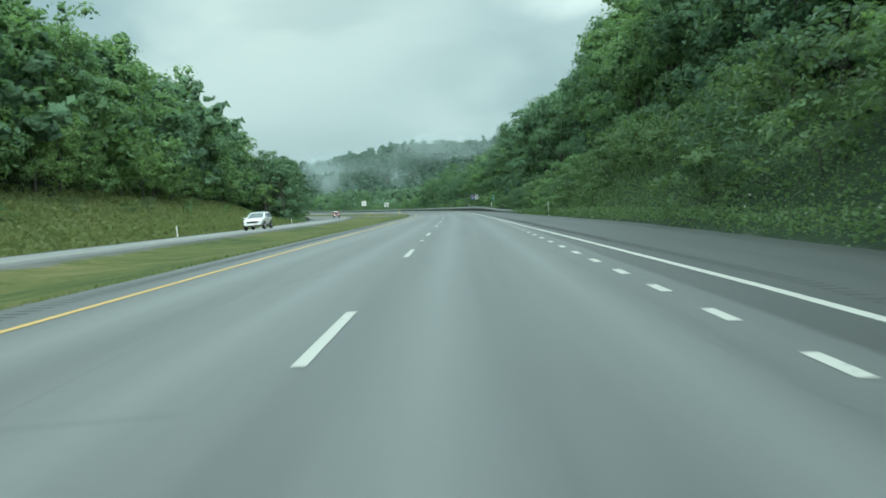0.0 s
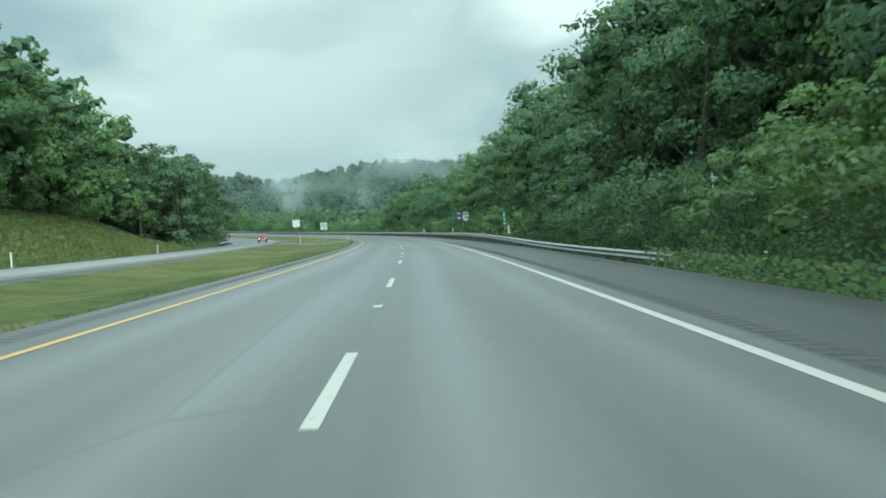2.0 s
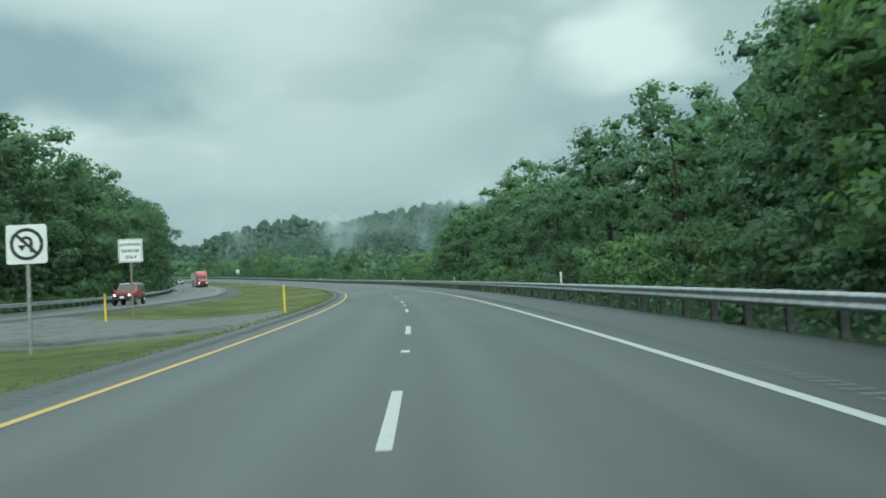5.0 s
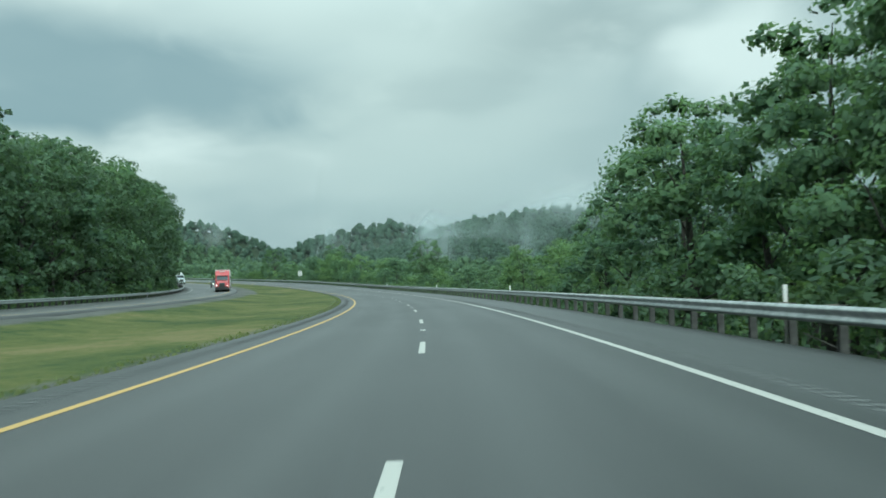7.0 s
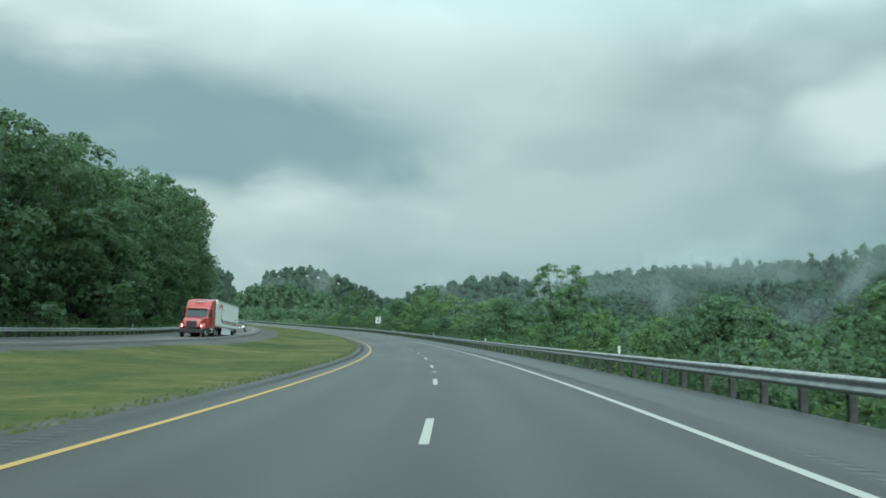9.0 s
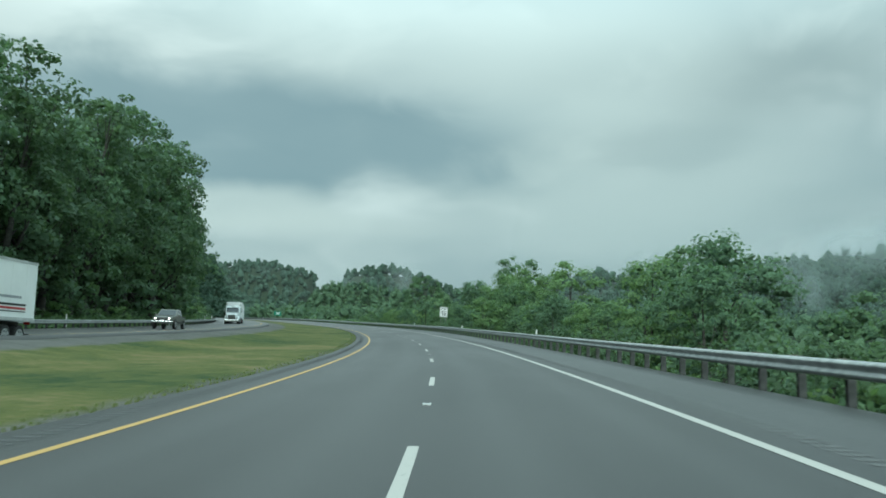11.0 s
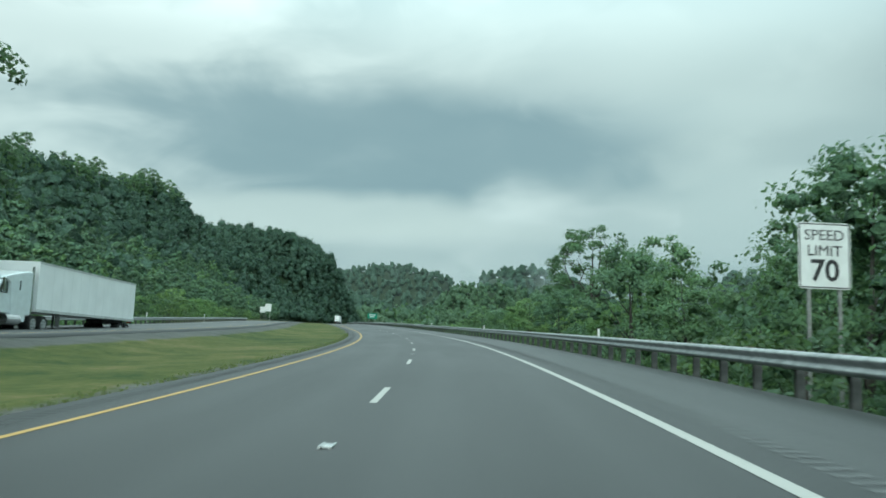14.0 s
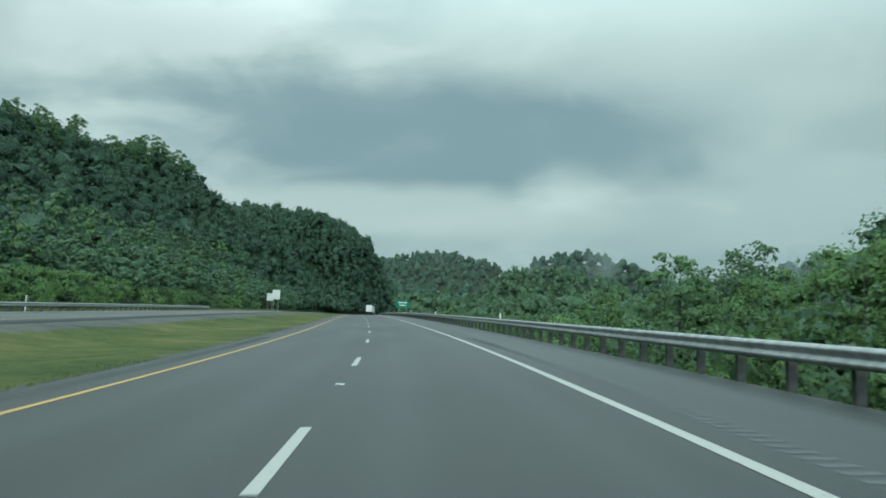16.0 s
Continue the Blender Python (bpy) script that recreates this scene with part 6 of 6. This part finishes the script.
v = thing("suv", on_opp(80.5, -18.4), "white family SUV with dark windows on the opposite carriageway", "car")
car(v, [(-2.36, 0.34), (-2.46, 0.62), (-2.45, 0.95), (-2.34, 1.10), (-1.6, 1.12), (1.05, 1.10), (1.9, 1.04), (2.28, 0.96), (2.45, 0.78), (2.46, 0.52), (2.40, 0.34)],
    [(-2.36, 1.06), (-2.02, 1.60), (-1.5, 1.70), (0.05, 1.69), (1.32, 1.08)], 1.95, CAR_WHITE, (-1.5, 1.45), 0.37, 0.74, 1.08, (2.41, 0.80), lamps_on=False, lip=0.12)
part("roof_rail", bm_box("roof_rail", (0.04, 2.0, 0.05), (-0.62, -0.7, 1.715), CHROME, 0.01), v)
part("roof_rail", bm_box("roof_rail", (0.04, 2.0, 0.05), (0.62, -0.7, 1.715), CHROME, 0.01), v)

v = thing("small_suv", on_opp(224.5, -20.4), "boxy red small SUV with a pale roof and lit headlamps", "car")
car(v, [(-1.95, 0.42), (-1.97, 0.92), (-1.92, 1.02), (0.62, 1.02), (1.80, 0.95), (1.93, 0.76), (1.93, 0.42)],
    [(-1.93, 1.0), (-1.80, 1.58), (-1.62, 1.66), (0.12, 1.64), (0.72, 1.0)], 1.66, CAR_RED, (-1.2, 1.15), 0.34, 0.80, 1.0, (1.91, 0.78))
part("roof", bm_box("roof", (1.26, 1.85, 0.05), (0, -0.78, 1.665), CAR_WHITE, 0.02), v, "pale roof panel")
part("bonnet_trim", bm_box("bonnet_trim", (1.5, 0.05, 0.06), (0, 1.9, 0.95), TRIM, 0.01), v)

v = thing("pickup_truck", on_opp(427, -21.0), "dark grey-green extended-cab pickup truck with lit headlamps", "car")
PB = [(-2.62, 0.5), (-2.64, 1.06), (-2.6, 1.10), (1.0, 1.10), (2.45, 1.03), (2.6, 0.85), (2.6, 0.48)]
car(v, PB, [(-1.02, 1.08), (-0.92, 1.62), (-0.78, 1.72), (0.42, 1.70), (1.12, 1.08)], 1.80, PICKUP_GREY, (-1.55, 1.65), 0.37, 0.78, 1.08, (2.58, 0.86))
part("bed_liner", bm_box("bed_liner", (1.5, 1.45, 0.03), (0, -1.82, 1.115), TRIM, 0.0), v)
for sd in (-1, 1):
    part("bed_rail", bm_box("bed_rail", (0.1, 1.55, 0.05), (sd * 0.82, -1.82, 1.13), TRIM, 0.015), v)
part("chrome_bumper", bm_box("chrome_bumper", (1.76, 0.14, 0.16), (0, 2.63, 0.58), CHROME, 0.04), v)


def semi(m, cab_mat, label, striped, lit, roof=0.0):
    """An articulated lorry: conventional sleeper tractor and box trailer, facing +y, front bumper at y = 0."""
    v = thing("semi_truck", m, label, "truck")
    W = 2.45
    part("bonnet", hull("bonnet", [(-2.3, 0.95), (-2.3, 2.0), (-2.1, 2.04), (-0.5, 1.78), (-0.12, 1.55), (-0.05, 0.95)], 2.0, cab_mat, 0.10, lambda y, z: 1.0 - 0.10 * max(0, (y + 2.3) / 2.2)), v)
    part("cab", hull("cab", [(-4.0, 1.0), (-4.0, 3.0), (-3.7, 3.05), (-2.95, 2.92), (-2.25, 2.0), (-2.2, 1.0)], W * 0.93, cab_mat, 0.07), v)
    part("sleeper", hull("sleeper", [(-6.1, 0.95), (-6.1, 4.0 - roof), (-5.5, 4.02 - roof), (-3.9, 3.75 - roof), (-3.1, 3.15 - roof * 0.3), (-3.0, 2.8), (-3.6, 2.6), (-3.95, 0.95)], W, cab_mat, 0.09), v)
    quad_part("windscreen", [(-1.0, -2.26, 2.08), (1.0, -2.26, 2.08), (0.98, -2.86, 2.86), (-0.98, -2.86, 2.86)], GLASS_DARK, v)
    for sd in (-1, 1):
        quad_part("side_window", [(sd * 1.145, -3.5, 2.05), (sd * 1.145, -2.55, 2.05), (sd * 1.145, -3.0, 2.78), (sd * 1.145, -3.5, 2.78)][::sd], GLASS_DARK, v)
        quad_part("sleeper_window", [(sd * 1.23, -4.7, 2.3), (sd * 1.23, -4.6, 2.3), (sd * 1.23, -4.6, 2.8), (sd * 1.23, -4.7, 2.8)][::sd], GLASS_DARK, v)
        mr = part("mirror", bm_box("mirror", (0.16, 0.14, 0.75), (sd * 1.42, -2.55, 2.45), CHROME if not striped else TRIM, 0.03), v)
        part("mirror_arm", bm_box("mirror_arm", (0.30, 0.04, 0.04), (sd * 1.28, -2.55, 2.75), TRIM), mr)
        part("headlamp", bm_box("headlamp", (0.24, 0.12, 0.17), (sd * 0.86, -0.14, 1.12), LAMP_ON if lit else GLASS_DARK, 0.04), v, "headlamp")
        part("wing", hull("wing", [(-1.95, 0.95), (-1.85, 1.25), (-1.4, 1.42), (-0.8, 1.38), (-0.35, 1.15), (-0.15, 0.85)], 0.42, cab_mat, 0.05), v).location.x = sd * 0.98
        bm = bmesh.new()
        cyl_bm(bm, 0.33, 0.33, 1.5, Matrix.Translation((sd * 0.98, -4.2, 0.72)) @ Matrix.Rotation(radians(90), 4, "X"), 20)
        part("fuel_tank", bm_mesh("fuel_tank", bm, CHROME), v)
        part("step", bm_box("step", (0.3, 0.9, 0.06), (sd * 1.08, -3.0, 0.62), TRIM, 0.01), v)
        part("side_fairing", bm_box("side_fairing", (0.05, 1.6, 0.5), (sd * 1.2, -4.7, 0.85), cab_mat, 0.02), v)
        wheel(v, sd * 1.03, -1.15, 0.51, 0.29)
        wheel(v, sd * 0.92, -6.5, 0.51, 0.28, True)
        wheel(v, sd * 0.92, -7.8, 0.51, 0.28, True)
        wheel(v, sd * 0.94, -20.1, 0.51, 0.28, True)
        wheel(v, sd * 0.94, -21.35, 0.51, 0.28, True)
        bm = bmesh.new()
        cyl_bm(bm, 0.07, 0.07, 2.6, Matrix.Translation((sd * 1.12, -6.25, 2.4)), 12)
        part("exhaust_pipe", bm_mesh("exhaust_pipe", bm, CHROME), v)
    part("grille", hull("grille", [(-0.16, 0.85), (-0.26, 1.62), (-0.02, 1.55), (0.06, 0.85)], 0.95 if striped else 1.15, TRIM, 0.03), v)
    for i in range(6):
        part("grille_bar", bm_box("grille_bar", (0.86, 0.03, 0.035), (0, 0.055 - 0.012 * i, 0.95 + 0.1 * i), CHROME if not striped else CHASSIS), v)
    part("bumper", bm_box("bumper", (2.35, 0.3, 0.42), (0, -0.12, 0.6), CHROME if not striped else TRIM, 0.08), v)
    part("sun_visor", bm_box("sun_visor", (2.0, 0.26, 0.08), (0, -2.82, 2.96), cab_mat, 0.02), v)
    part("chassis", bm_box("chassis", (0.9, 7.6, 0.3), (0, -4.6, 0.85), CHASSIS, 0.02), v)
    part("plate_bar", bm_box("plate_bar", (0.9, 0.02, 0.16), (0, -3.56, 3.62 - roof * 0.72), SIGN_WHITE, 0.0, Matrix.Rotation(radians(-30), 3, "X")), v, "pale roof lettering band")
    # trailer
    box = part("trailer_body", bm_box("trailer_body", (2.59, 15.9, 2.85), (0, -14.55, 2.63), TRAILER_WHITE, 0.03), v, "long white box trailer body")
    for sd in (-1, 1):
        part("bottom_rail", bm_box("bottom_rail", (0.03, 15.9, 0.16), (sd * 1.305, -14.55, 1.28), SIGN_BACK, 0.0), box)
        part("top_rail", bm_box("top_rail", (0.03, 15.9, 0.12), (sd * 1.305, -14.55, 3.99), SIGN_BACK, 0.0), box)
        for i in range(12):
            part("panel_joint", bm_box("panel_joint", (0.012, 0.03, 2.5), (sd * 1.30, -7.2 - 1.3 * i, 2.63), TRAILER_WHITE), box)
        part("side_skirt", bm_box("side_skirt", (0.03, 6.5 if striped else 0.6, 0.75), (sd * 1.22, -14.0 if striped else -9.6, 0.82), TRAILER_WHITE if striped else CHASSIS, 0.01), v)
        part("landing_leg", bm_box("landing_leg", (0.12, 0.12, 1.0), (sd * 0.7, -10.2, 0.65), CHASSIS, 0.01), v)
        if striped:
            for z, mt, wd, y0, y1 in ((1.95, SIGN_BLACK, 0.10, -9.6, -21.6), (1.78, SIGN_RED, 0.10, -10.0, -21.6), (1.63, SIGN_BLACK, 0.05, -10.3, -21.6)):
                part("stripe", bm_box("stripe", (0.008, y0 - y1, wd), (sd * 1.303, (y0 + y1) / 2, z), mt), box)
                part("stripe_slant", bm_box("stripe_slant", (0.008, 0.85, wd), (sd * 1.303, y0 + 0.27, z + 0.27), mt, 0, Matrix.Rotation(radians(45), 3, "X")), box)
            for y, z, wd, hh in ((-8.35, 3.36, 0.58, 0.46), (-9.15, 3.56, 0.58, 0.40), (-9.95, 3.36, 0.58, 0.46)):
                part("emblem_bar", bm_box("emblem_bar", (0.008, wd, hh), (sd * 1.303, y, z), SIGN_RED), box)
            part("text_bar", bm_box("text_bar", (0.008, 1.9, 0.10), (sd * 1.303, -9.2, 2.98), LEGEND_TEAL), box)
            part("text_bar", bm_box("text_bar", (0.008, 1.5, 0.08), (sd * 1.303, -9.1, 2.80), LEGEND_TEAL), box)
            part("text_bar", bm_box("text_bar", (0.008, 1.9, 0.12), (sd * 1.303, -20.2, 2.3), LEGEND_GREY), box)
    for i in (-1, 1):
        part("rear_door", bm_box("rear_door", (1.24, 0.03, 2.6), (i * 0.63, -22.51, 2.63), TRAILER_WHITE, 0.01), box)
        part("lock_rod", bm_box("lock_rod", (0.03, 0.03, 2.6), (i * 0.25, -22.54, 2.63), CHROME), box)
        part("tail_lamp", bm_box("tail_lamp", (0.3, 0.04, 0.12), (i * 0.95, -22.52, 1.12), LAMP_RED, 0.01), v)
    part("slider_frame", bm_box("slider_frame", (1.1, 4.2, 0.25), (0, -20.4, 1.05), CHASSIS, 0.02), v)
    part("underride_bar", bm_box("underride_bar", (2.3, 0.1, 0.12), (0, -22.4, 0.55), CHASSIS, 0.01), v)
    return v


# trailers follow the bend slightly: placed by the middle of the lorry
semi(on_opp(371.0, -21.0), TRUCK_RED, "red sleeper tractor with a white striped box trailer", True, True)
semi(on_opp(496.5, -22.6), TRUCK_PALE, "pale blue-white sleeper tractor with a plain white box trailer", False, False, 0.62)

# lorry far ahead in the same direction: its plain rear shows
semi(stand(905, 1.9, float(deck(905, 1.9)), 0), TRUCK_PALE, "plain white box trailer lorry far ahead on the road", False, False)
